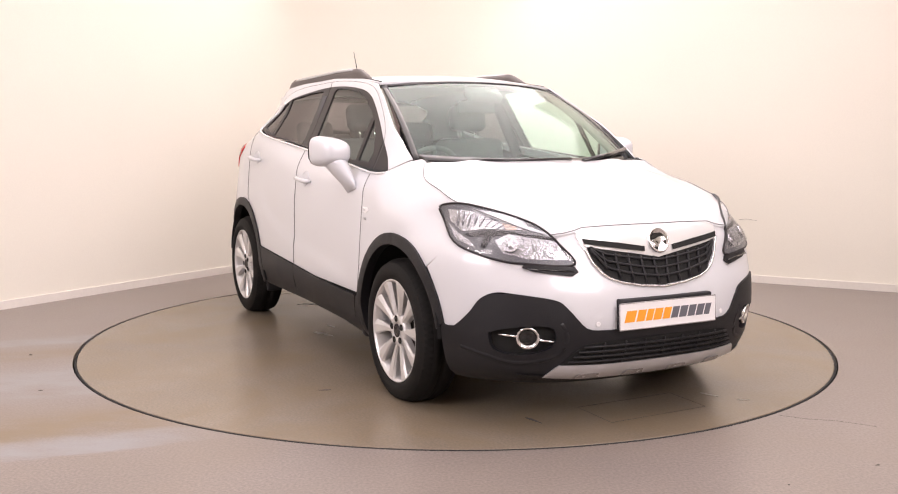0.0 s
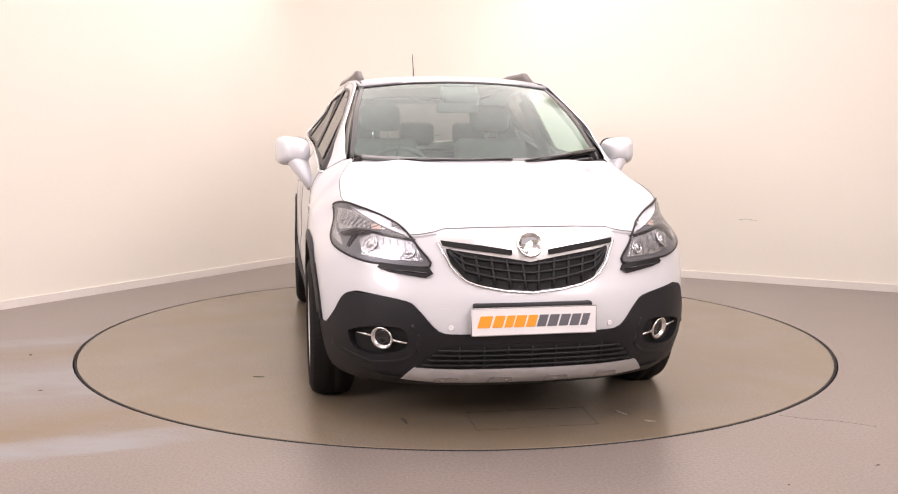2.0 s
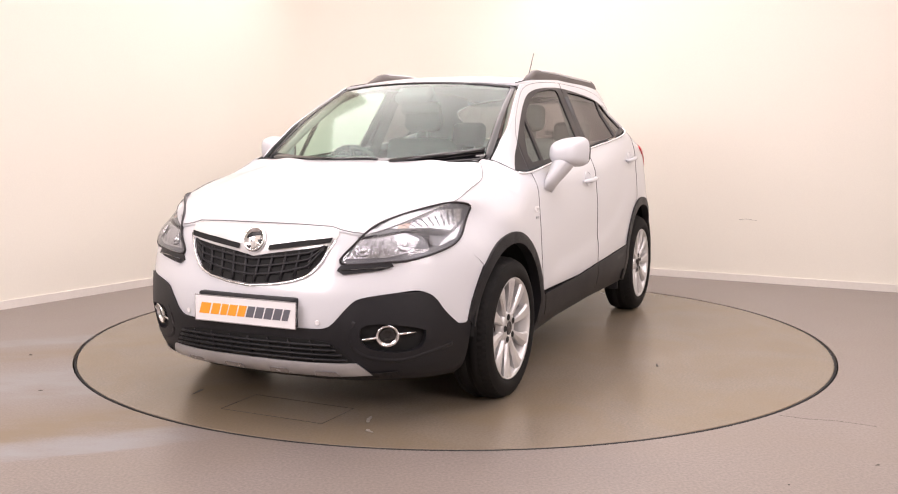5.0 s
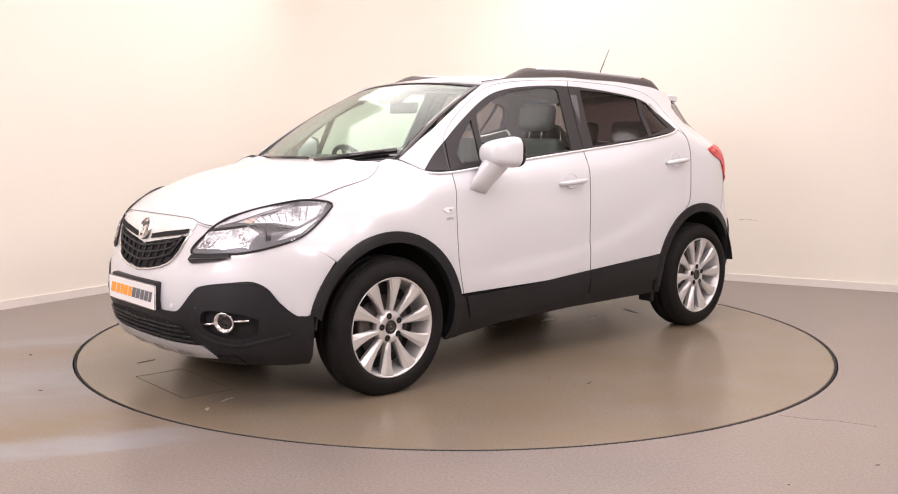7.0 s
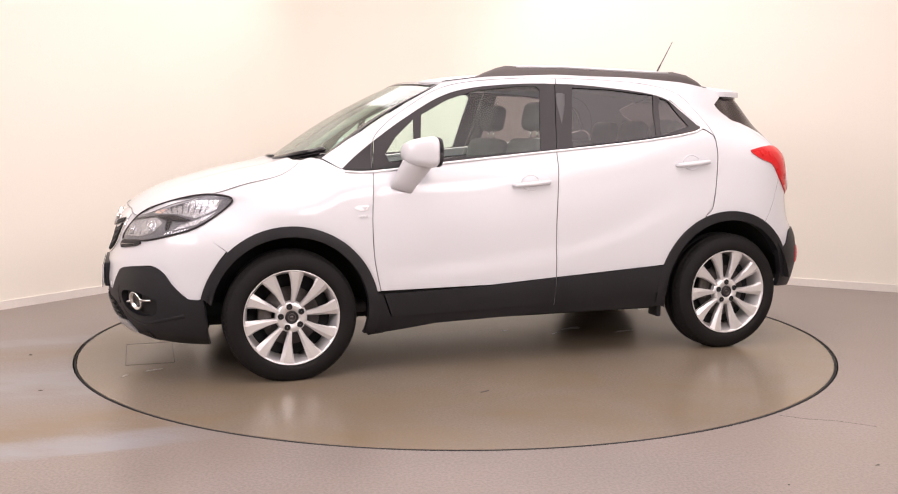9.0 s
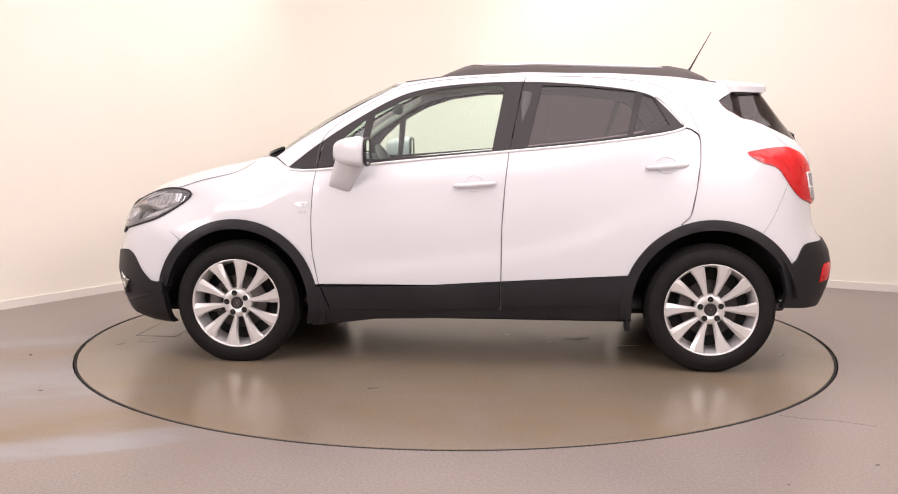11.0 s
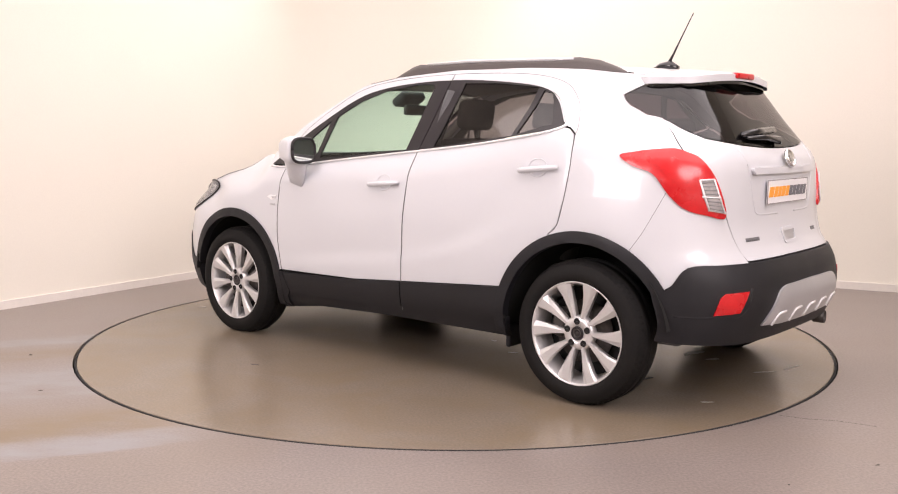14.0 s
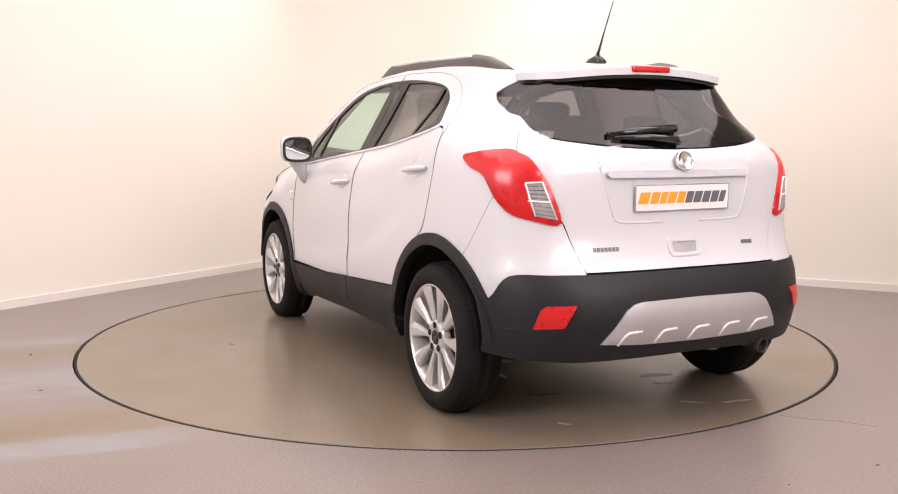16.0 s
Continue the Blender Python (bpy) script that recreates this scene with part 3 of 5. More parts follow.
SHUT = [(2.045, 0.30, 0.835), (2.03, 0.39, 0.828), (2.005, 0.485, 0.818), (1.93, 0.575, 0.845), (1.83, 0.655, 0.888), (1.70, 0.712, 0.925), (1.60, 0.738, 0.952), (1.48, 0.738, 0.988),
        (1.33, 0.728, 1.021), (1.25, 0.705, 1.055), (1.19, 0.668, 1.10)]
GAPW = 0.0024
SHUT = [tuple(p) for p in catmull(SHUT, 4)]
DLO_TOP = smoothed(DLO_TOP, 4)
BELT = smoothed(BELT, 3)


def line_at(rows, x):
    xs = sorted(rows)
    return float(np.interp(x, [r[0] for r in xs], [r[1] for r in xs]))


def shifted(rows, dx):
    return [(x + dx, z) for x, z in rows]


# front door and rear door, with their black lower cladding
belt_f = [(x, z - 0.012) for x, z in BELT if -0.2 < x < 0.8]
belt_r = [(x, z - 0.012) for x, z in BELT if -1.1 < x < -0.25]
f_door_poly = side(*shifted(DOOR_F, -GAPW), *belt_f, *shifted(DOOR_M[::-1][:-1], GAPW), (0.2, 0.435))
r_door_poly = side(*shifted(DOOR_M[1:], -GAPW), *belt_r, (-1.128, 1.268), (-1.155, 1.262), (-1.19, 1.236), *shifted(DOOR_R[::-1], GAPW)) + arch(*REAR_ARCH, 69, 23, 14) + side((-0.85, 0.503), (-0.27, 0.466))
front_doors = both("front_door", f_door_poly, WHITE, car, "white front door", lip=0.002)
rear_doors = both("rear_door", r_door_poly, WHITE, car, "white rear door", lip=0.002)
f_clad = side((0.80, 0.412), (0.2, 0.430), (-0.168 + GAPW, 0.455), (-0.166 + GAPW, 0.318), (0.2, 0.298), (0.755, 0.290))
r_clad = side((-0.17 - GAPW, 0.455), (-0.27, 0.461), (-0.842, 0.498), (-0.865, 0.345), (-0.17 - GAPW, 0.318))
for i, m in enumerate((False, True)):
    panel("door_cladding", f_clad, PLASTIC, front_doors[i], "black lower cladding", off=0.006, mirror=m)
    panel("door_cladding", r_clad, PLASTIC, rear_doors[i], "black lower cladding", off=0.006, mirror=m)
both("sill", side((0.80, 0.302), (0.2, 0.306), (-0.3, 0.33), (-0.87, 0.352), (-0.86, 0.262), (-0.757, 0.255), (-0.08, 0.255), (0.511, 0.235), (0.76, 0.20), (0.84, 0.19)), PLASTIC, car,
     "black sill", off=-0.004, thick=0.03)
both("arch_filler", side((0.822, 0.415), (0.808, 0.41), (0.765, 0.296), (0.79, 0.27), (0.79, 0.195), (0.87, 0.185), (0.875, 0.42)), PLASTIC, car, "black panel behind the front wheel", off=0.006, thick=0.03)

# front wing
f_arch_up = arch(*FRONT_ARCH, 166, 42, 26)
wing = side(*DOOR_F) + side((0.94, 1.040), (1.01, 1.062), (1.085, 1.105)) + on((1.14, 0.67, 1.115), *[p for p in SHUT[::-1] if p[0] <= 1.701]) + on((1.70, 0.75, 0.76), (1.585, 0.80, 0.665)) + \
    arch(*FRONT_ARCH, 47, 167, 30)
both("front_wing", wing, WHITE, car, "white front wing", lip=0.002)

# body side: pillars, cantrail and rear quarter in one pressing
RW_SIDE = [(-1.328, 0.597, 1.422), (-1.345, 0.606, 1.395), (-1.375, 0.614, 1.370), (-1.46, 0.618, 1.327), (-1.53, 0.60, 1.314), (-1.62, 0.66, 1.24), (-1.69, 0.702, 1.165)]
quarter = side((1.083, 1.113), (0.95, 1.203), (0.78, 1.308), (0.60, 1.410), (0.40, 1.514), *ROOF_EDGE[1:-1]) + on((-1.41, 0.545, 1.468), (-1.37, 0.57, 1.447)) + on(*RW_SIDE) + \
    on((-1.79, 0.655, 1.02), (-1.845, 0.57, 0.87), (-1.92, 0.512, 0.70), (-1.93, 0.507, 0.67), (-1.86, 0.64, 0.67), (-1.767, 0.772, 0.664), (-1.712, 0.815, 0.585), (-1.68, 0.832, 0.562), (-1.637, 0.846, 0.568)) + \
    arch(*REAR_ARCH, 146, 71, 20) + side(*[(x - GAPW, z) for x, z in DOOR_R]) + side((-1.197, 1.243), (-1.160, 1.270), (-1.132, 1.277), (-1.120, 1.290)) + side(*DLO_TOP[::-1]) + side((1.008, 1.066))
both("body_side", quarter, WHITE, car, "white pillars and rear quarter", lip=0.002)

# black wheel arch trims
for wx, r in (FRONT_ARCH, REAR_ARCH):
    lo, hi = (14, 196) if wx > 0 else (-6, 150)
    outer = arch(wx, r + 0.002, lo, hi, 34)
    inner = arch(wx, r - 0.052, hi + 2, lo - 4, 34)
    both("wheel_arch_trim", outer + inner, PLASTIC, car, "black wheel arch trim", off=0.012, thick=0.05, lip=0.004)

# front bumper skin
edge = smoothed_on((1.585, 0.80, 0.66), (1.66, 0.85, 0.57), (1.71, 0.84, 0.437), (1.76, 0.824, 0.425), (1.79, 0.814, 0.435), (1.845, 0.785, 0.49), (1.89, 0.755, 0.555), (1.935, 0.715, 0.583),
          (1.985, 0.66, 0.582), (2.08, 0.515, 0.558), (2.105, 0.46, 0.52), (2.135, 0.385, 0.437), (2.15, 0.3, 0.425))
half = [(0, 0.855)] + on(*[p for p in SHUT if p[0] >= 1.699]) + on((1.70, 0.75, 0.765)) + edge + [(0, 0.42)]
front_bumper = panel("front_bumper", whole(half), WHITE, car, "white front bumper", lip=0.002)
half = [(0, 0.425)] + [p for p in edge[::-1] if p[1] < 0.58 and p[0] < arc_x(1.70, 0.45)] + on((1.70, 0.83, 0.40), (1.69, 0.80, 0.18), (1.85, 0.70, 0.185), (2.03, 0.50, 0.20)) + [(0, 0.20)]
fog_hole = smoothed(on((1.925, 0.735, 0.415), (1.99, 0.675, 0.440), (2.075, 0.535, 0.448), (2.085, 0.505, 0.390), (2.055, 0.540, 0.342), (1.987, 0.634, 0.322), (1.925, 0.714, 0.345), (1.925, 0.735, 0.415)), 3)[:-1]
panel("lower_bumper", whole(half), PLASTIC, front_bumper, "black textured lower bumper", off=0.006, thick=0.045, holes=[fog_hole, [(-a, b) for a, b in fog_hole[::-1]]])

# rear bumper
edge = smoothed_on((-1.93, 0.507, 0.672), (-1.86, 0.64, 0.672), (-1.767, 0.772, 0.664), (-1.712, 0.815, 0.585), (-1.68, 0.832, 0.560), (-1.632, 0.848, 0.566), (-1.66, 0.83, 0.42), (-1.64, 0.82, 0.335))
half = [(LENGTH, 0.675)] + edge + on((-1.779, 0.748, 0.322), (-1.909, 0.554, 0.312)) + [(LENGTH, 0.318)]
rear_bumper = panel("rear_bumper", whole(half), PLASTIC, car, "black textured rear bumper", off=0.008, thick=0.03)

# tailgate
half = [(LENGTH, 1.172)] + on((-1.862, 0.2, 1.176), (-1.828, 0.36, 1.186), (-1.73, 0.567, 1.216), (-1.62, 0.605, 1.268), (-1.535, 0.60, 1.309), (-1.624, 0.658, 1.24), (-1.694, 0.698, 1.165), (-1.794, 0.65, 1.02), (-1.85, 0.565, 0.87), (-1.925, 0.505, 0.68)) + [(LENGTH, 0.682)]
tailgate = panel("tailgate", whole(half), WHITE, car, "white tailgate", lip=0.002)
half = [(LENGTH, 1.50)] + on((-1.58, 0.38, 1.49), (-1.41, 0.545, 1.463), (-1.37, 0.57, 1.442), (-1.335, 0.597, 1.418), (-1.35, 0.606, 1.398), (-1.38, 0.614, 1.375), (-1.46, 0.617, 1.333), (-1.62, 0.605, 1.274), (-1.733, 0.567, 1.222), (-1.83, 0.355, 1.192), (-1.862, 0.2, 1.182)) + [(LENGTH, 1.178)]
rear_window = panel("rear_window", whole(half), TINTED, car, "dark tinted rear window", off=-0.002, thick=0.004)


# hood and roof on the top surface
SHUT_X = sorted([(p[0], p[1], p[2]) for p in SHUT])


def hood_at(x, y, off=0.0):
    ye = max(float(np.interp(x, [p[0] for p in SHUT_X], [p[1] for p in SHUT_X])), 0.05)
    ze = float(np.interp(x, [p[0] for p in SHUT_X], [p[2] for p in SHUT_X]))
    t = min(abs(y) / ye, 1.0)
    z = ze + (crest(x) - ze) * (1 - t ** 2.3) + 0.012 * math.exp(-((t - 0.62) / 0.13) ** 2) * min(max((2.0 - x) / 0.4, 0), 1)
    return Vector((x + 0.25 * off, y, z + off))


hood_half = [(2.062, 0.0), (2.058, 0.15)] + [(p[0], p[1] - GAPW) for p in SHUT] + [(1.185, 0.63), (1.215, 0.50), (1.245, 0.25), (1.25, 0.0)]
hood = panel("bonnet", hood_half + [(x, -y) for x, y in hood_half[::-1] if y > 0.001], WHITE, car, "white bonnet", where=hood_at, lip=0.003)


def roof_at(x, y, off=0.0):
    rows = sorted(ROOF_EDGE)
    ze = float(np.interp(x, [p[0] for p in rows], [p[1] for p in rows]))
    if x < -1.5:
        ze = 1.485 - (-1.5 - x) * 0.30
    ye = ring(arc_x(max(x, -1.5), ze), ze)[1] - 0.004
    t = min(abs(y) / ye, 1.0)
    return Vector((x, y, ze + (crest(x) - ze) * (1 - t ** 2.4) + off))


def roof_edge_y(x):
    rows = sorted(ROOF_EDGE)
    ze = float(np.interp(x, [p[0] for p in rows], [p[1] for p in rows]))
    return ring(arc_x(x, ze), ze)[1] - 0.006


roof_half = [(0.50, 0.0), (0.485, 0.25), (0.44, 0.45), (0.40, 0.555)] + [(x, roof_edge_y(x)) for x in (0.127, -0.29, -0.76, -1.1, -1.36)] + [(-1.43, 0.0)]
roof = panel("roof", roof_half + [(x, -y) for x, y in roof_half[::-1] if y > 0.001], WHITE, car, "white roof", where=roof_at)
def spoiler_at(x, y, off=0.0):
    """The roof carried on past the tailgate hinge, nearly level."""
    z = roof_at(max(x, -1.38), y)[2]
    flat = 1.566 - 0.045 * (y / 0.52) ** 2 + min(x + 1.38, 0) * 0.10
    return Vector((x, y, z + (flat - z) * ease(-x, 1.35, 1.50) + off))


spo_half = [(-1.437, 0.0), (-1.367, roof_edge_y(-1.36)), (-1.43, 0.540), (-1.53, 0.495), (-1.60, 0.445), (-1.637, 0.35), (-1.655, 0.20), (-1.66, 0.0)]
spoiler = panel("spoiler", spo_half + [(x, -y) for x, y in spo_half[::-1] if y > 0.001], WHITE, tailgate, "white roof spoiler", where=spoiler_at, thick=0.040, lip=0.008)


# windscreen
def screen_at(u, v, off=0.0):
    """u from -1 to 1 across, v from 0 at the cowl to 1 at the roof."""
    a = abs(u) ** 2.2
    low = Vector((1.27 - 0.205 * a, 0.675 * u, 1.085 + 0.028 * a))
    high = Vector((0.49 - 0.085 * a, 0.552 * u, 1.545 - 0.035 * a))
    p = low.lerp(high, v)
    n = Vector((0.5, 0.25 * u, 0.85))
    return p + n * (0.03 * math.sin(math.pi * v) + off)


def quad_sheet(bm, where, u0, u1, v0, v1, nu, nv, off=0.0, thick=0.005):
    rows = [[bm.verts.new(where(u0 + (u1 - u0) * i / nu, v0 + (v1 - v0) * j / nv, off)) for i in range(nu + 1)] for j in range(nv + 1)]
    back = [[bm.verts.new(where(u0 + (u1 - u0) * i / nu, v0 + (v1 - v0) * j / nv, off - thick)) for i in range(nu + 1)] for j in range(nv + 1)]
    for j in range(nv):
        for i in range(nu):
            bm.faces.new((rows[j][i], rows[j][i + 1], rows[j + 1][i + 1], rows[j + 1][i]))
            bm.faces.new((back[j + 1][i], back[j + 1][i + 1], back[j][i + 1], back[j][i]))
    for j in range(nv):
        bm.faces.new((rows[j + 1][0], back[j + 1][0], back[j][0], rows[j][0]))
        bm.faces.new((rows[j][nu], back[j][nu], back[j + 1][nu], rows[j + 1][nu]))
    for i in range(nu):
        bm.faces.new((rows[0][i], back[0][i], back[0][i + 1], rows[0][i + 1]))
        bm.faces.new((rows[nv][i + 1], back[nv][i + 1], back[nv][i], rows[nv][i]))
    bmesh.ops.recalc_face_normals(bm, faces=bm.faces)


bm = bmesh.new()
quad_sheet(bm, screen_at, -1.0, 1.0, 0.0, 1.0, 28, 14, -0.003, 0.003)
windscreen = part("windscreen", bm, CLEAR, car, "clear greenish windscreen")
bm = bmesh.new()
for u0, u1, v0, v1 in ((-1.0, -0.95, 0, 1), (0.95, 1.0, 0, 1), (-0.95, 0.95, 0, 0.06), (-0.95, 0.95, 0.965, 1.0)):
    quad_sheet(bm, screen_at, u0, u1, v0, v1, 24 if u1 - u0 > 1 else 2, 14 if v1 - v0 > 0.5 else 2, -0.0015, 0.008)
part("screen_surround", bm, GLOSSBLACK, windscreen, "black windscreen border")


# ---- windows ----
SAIL = side((0.995, 1.058), (0.905, 1.133), (0.815, 1.20), (0.838, 1.055))
both("sail_panel", SAIL, SATIN, car, "black corner panel", off=-0.001)
FQ = [(0.745, 1.092), (0.760, 1.135), (0.690, 1.225), (0.582, 1.317), (0.610, 1.100)]
FW = [(0.578, 1.098), (0.535, 1.342), (0.379, 1.424), (0.207, 1.478), (-0.034, 1.507), (-0.155, 1.507), (-0.175, 1.49), (-0.115, 1.152)]
RW = [(-0.305, 1.170), (-0.383, 1.505), (-0.603, 1.498), (-0.885, 1.468), (-0.826, 1.230)]
RQ = [(-0.856, 1.236), (-0.92, 1.454), (-0.975, 1.434), (-1.05, 1.287)]
f_frame = side((0.833, 1.058), (0.808, 1.203), *[p for p in DLO_TOP if -0.27 < p[0] < 0.80], (-0.275, 1.523), (-0.208, 1.156), (0.03, 1.134), (0.464, 1.092))
r_frame = side((-0.213, 1.158), (-0.281, 1.523), *[p for p in DLO_TOP if p[0] < -0.29], (-1.118, 1.277), (-1.0, 1.250), (-0.66, 1.203))
for i, m in enumerate((False, True)):
    panel("window_frame", f_frame, SATIN, front_doors[i], "black window frame", off=-0.001, holes=[side(*FQ), side(*FW)], mirror=m)
    panel("window_frame", r_frame, SATIN, rear_doors[i], "black window frame", off=-0.001, holes=[side(*RW), side(*RQ)], mirror=m)
    for poly, door, glass in ((FQ, front_doors, CLEAR), (FW, front_doors, CLEAR), (RW, rear_doors, TINTED), (RQ, rear_doors, TINTED)):
        panel("window", side(*poly), glass, door[i], "tinted privacy window" if glass is TINTED else "clear greenish window", off=-0.008, thick=0.003, mirror=m)
    bm = bmesh.new()
    tube(bm, [((p := body(arc_x(x, z - 0.006), z - 0.006, 0.003))[0], (-1 if m else 1) * p[1], p[2]) for x, z in BELT], 0.0065)
    tube(bm, [((p := body(arc_x(x, z), z, 0.002))[0], (-1 if m else 1) * p[1], p[2]) for x, z in smoothed([(-1.085, 1.258), (-1.122, 1.272), (-1.130, 1.288), (-1.112, 1.315), (-1.03, 1.412), (-0.985, 1.445)], 4)], 0.0075)
    part("belt_trim", bm, BRIGHT, car, "chrome strip under the windows")


def tubes_on(name, path, r, material, parent, label="", off=0.0, mirror=False, sides=8):
    """A bar that follows (arc, z) points on the body."""
    bm = bmesh.new()
    pts = []
    for s, z in path:
        p = body(s, z, off)
        pts.append((p[0], -p[1] if mirror else p[1], p[2]))
    tube(bm, pts, r, sides)
    return part(name, bm, material, parent, label)


SEAM = smoothed([(0.842, 1.06), (0.825, 1.19), (0.76, 1.275), (0.62, 1.375), (0.40, 1.492), (0.127, 1.540), (-0.29, 1.558), (-0.76, 1.542), (-1.02, 1.492), (-1.13, 1.40), (-1.192, 1.28), (-1.203, 1.20)], 5)
for m in (False, True):
    tubes_on("door_seam", side(*SEAM), 0.0014, SEAM_SHADE, car, "thin grey line for the shade in a door seam", -0.0005, m, 6)
    tubes_on("door_seam", side((-0.281, 1.524), (-0.292, 1.558)), 0.0024, SEAM_SHADE, car, "thin grey line for the shade in a door seam", -0.0005, m, 6)
    tubes_on("door_seam", side(*smoothed(shifted(DOOR_F, -GAPW / 2), 5)), 0.0019, SEAM_SHADE, car, "thin grey line for the shade in a door seam", -0.0012, m, 6)
    tubes_on("door_seam", side(*smoothed(DOOR_M, 5)), 0.0024, SEAM_SHADE, car, "thin grey line for the shade in a door seam", -0.0012, m, 6)
    tubes_on("door_seam", side(*smoothed(DOOR_R, 5)), 0.0016, SEAM_SHADE, car, "thin grey line for the shade in a door seam", -0.0012, m, 6)
    bm = bmesh.new()
    tube(bm, [(q[0], (-1 if m else 1) * q[1], q[2] - 0.0015) for q in SHUT if q[0] <= 2.0], 0.0018, 6)
    part("bonnet_seam", bm, SEAM_SHADE, car, "thin grey line for the shade in the seam beside the bonnet")
    tubes_on("bumper_seam", smoothed(on((-1.66, 0.79, 0.985), (-1.62, 0.81, 0.90), (-1.575, 0.845, 0.80), (-1.53, 0.862, 0.73)), 4), 0.0012, SEAM_SHADE, car, "thin grey line for the shade in a bumper seam", -0.0005, m, 6)

# dark structure behind the panel gaps
shell = [(0, 0.30)] + on((2.10, 0.35, 0.30), (1.75, 0.80, 0.30)) + arch(1.278, 0.43, 0, 180, 20) + side((0.80, 0.24), (-0.80, 0.27)) + arch(-1.278, 0.45, 0, 172, 20) + \
    on((-1.74, 0.80, 0.36)) + [(LENGTH, 0.36), (LENGTH, 1.12)] + on((-1.72, 0.70, 1.15)) + side((-1.45, 1.20), (-1.10, 1.20), (-0.2, 1.10), (0.85, 1.01), (1.10, 0.95), (1.5, 0.88)) + on((1.85, 0.64, 0.82), (1.98, 0.45, 0.76)) + [(0, 0.76)]
both("inner_shell", shell, SHADOWGAP, car, "dark inner structure", off=-0.022, thick=0.004, step=0.09)

bm = bmesh.new()
box(bm, -1.45, 1.85, -0.50, 0.50, 0.225, 0.28, 0.02)
box(bm, -0.85, 0.82, -0.80, 0.80, 0.235, 0.29, 0.02)
box(bm, -1.86, -1.60, -0.58, 0.58, 0.33, 0.38, 0.02)
box(bm, 1.66, 1.97, -0.52, 0.52, 0.205, 0.26, 0.02)
part("underbody", bm, SHADOWGAP, car, "dark underbody")
for wx in (1.278, -1.278):
    for sy in (1, -1):
        bm = bmesh.new()
        prof = [(0.425 if wx > 0 else 0.445, 0.86), (0.42, 0.50), (0.03, 0.48)]
        n = 30
        rows = [[bm.verts.new((wx + r * math.cos(a), sy * y, 0.325 + r * math.sin(a))) for a in (radians((4 if wx > 0 else -8) + (184 if wx > 0 else 180) * k / n) for k in range(n + 1))] for r, y in prof]
        for a, b in zip(rows[:-1], rows[1:]):
            for k in range(n):
                bm.faces.new((a[k], a[k + 1], b[k + 1], b[k]))
        part("wheel_housing", bm, SHADOWGAP, car, "dark wheel housing liner")

# exhaust and mud flaps
bm = bmesh.new()
tube(bm, [(-1.35, -0.38, 0.28), (-1.70, -0.40, 0.300), (-1.86, -0.42, 0.305), (-1.93, -0.43, 0.295)], 0.027, 14)
exhaust = part("exhaust_pipe", bm, IRON, car, "dull metal exhaust pipe")
bm = bmesh.new()
lathe(bm, [(0.027, 0.0), (0.033, 0.004), (0.034, 0.06), (0.031, 0.062), (0.029, 0.05), (0.027, 0.002)], 20, pose(-1.90, -0.427, 0.298, 0, 0, 96))
part("exhaust_tip", bm, IRON, exhaust, "dark metal exhaust tip")
bm = bmesh.new()
box(bm, -1.55, -1.20, -0.32, 0.32, 0.245, 0.345, 0.04)
part("silencer", bm, IRON, car, "dull metal silencer")
for sy in (1, -1):
    bm = bmesh.new()
    box(bm, -0.862, -0.835, sy * 0.79 - 0.06, sy * 0.79 + 0.045, 0.19, 0.30, 0.01)
    part("mud_flap", bm, PLASTIC, car, "small black mud flap")
    bm = bmesh.new()
    box(bm, 0.79, 0.85, sy * 0.78 - 0.06, sy * 0.78 + 0.045, 0.195, 0.33, 0.02)
    part("mud_flap", bm, PLASTIC, car, "small black mud flap")


# ---- nose ----
def front(*pts):
    return [(arc_y(y, z), z) for y, z in pts]


def rearward(*pts):
    return [(arc_y(y, z, True), z) for y, z in pts]


def disc_on(bm, s, z, off, profile, steps=28, mirror=False):
    """Turns a profile of (radius, height) about the body's normal at (s, z)."""
    p, q = body(s, z, 0), body(s, z, 0.1)
    n = (q - p).normalized()
    up = (body(s, z + 0.03, 0) - body(s, z - 0.03, 0)).normalized()
    n = up.cross(n.cross(up)).normalized() if abs(n.dot(up)) < 0.99 else n
    n = (n - up * n.dot(up)).normalized()
    u = up.cross(n)
    rows = []
    for r, h in profile:
        rows.append([bm.verts.new(p + n * (off + h) + r * (math.cos(a) * u + math.sin(a) * up)) for a in (2 * math.pi * k / steps for k in range(steps))])
    for a, b in zip(rows[:-1], rows[1:]):
        for k in range(steps):
            bm.faces.new((a[k], a[(k + 1) % steps], b[(k + 1) % steps], b[k]))
    bm.faces.new(rows[-1])
    if mirror:
        for row in rows:
            for v in row:
                v.co.y *= -1
    bmesh.ops.recalc_face_normals(bm, faces=bm.faces)


grille = panel("grille", whole([(0, 0.735)] + front((0.09, 0.738), (0.345, 0.775), (0.345, 0.755), (0.325, 0.705), (0.272, 0.645), (0.222, 0.624), (0.12, 0.607)) + [(0, 0.597)]), SHADOWGAP, front_bumper,
               "black radiator grille", off=0.003, thick=0.004)


def grille_top(y):
    return 0.735 + 0.038 * (abs(y) / 0.345)


def grille_low(y):
    return 0.598 + 0.055 * (abs(y) / 0.28) ** 2.0 + 0.25 * max(abs(y) - 0.275, 0) * 5


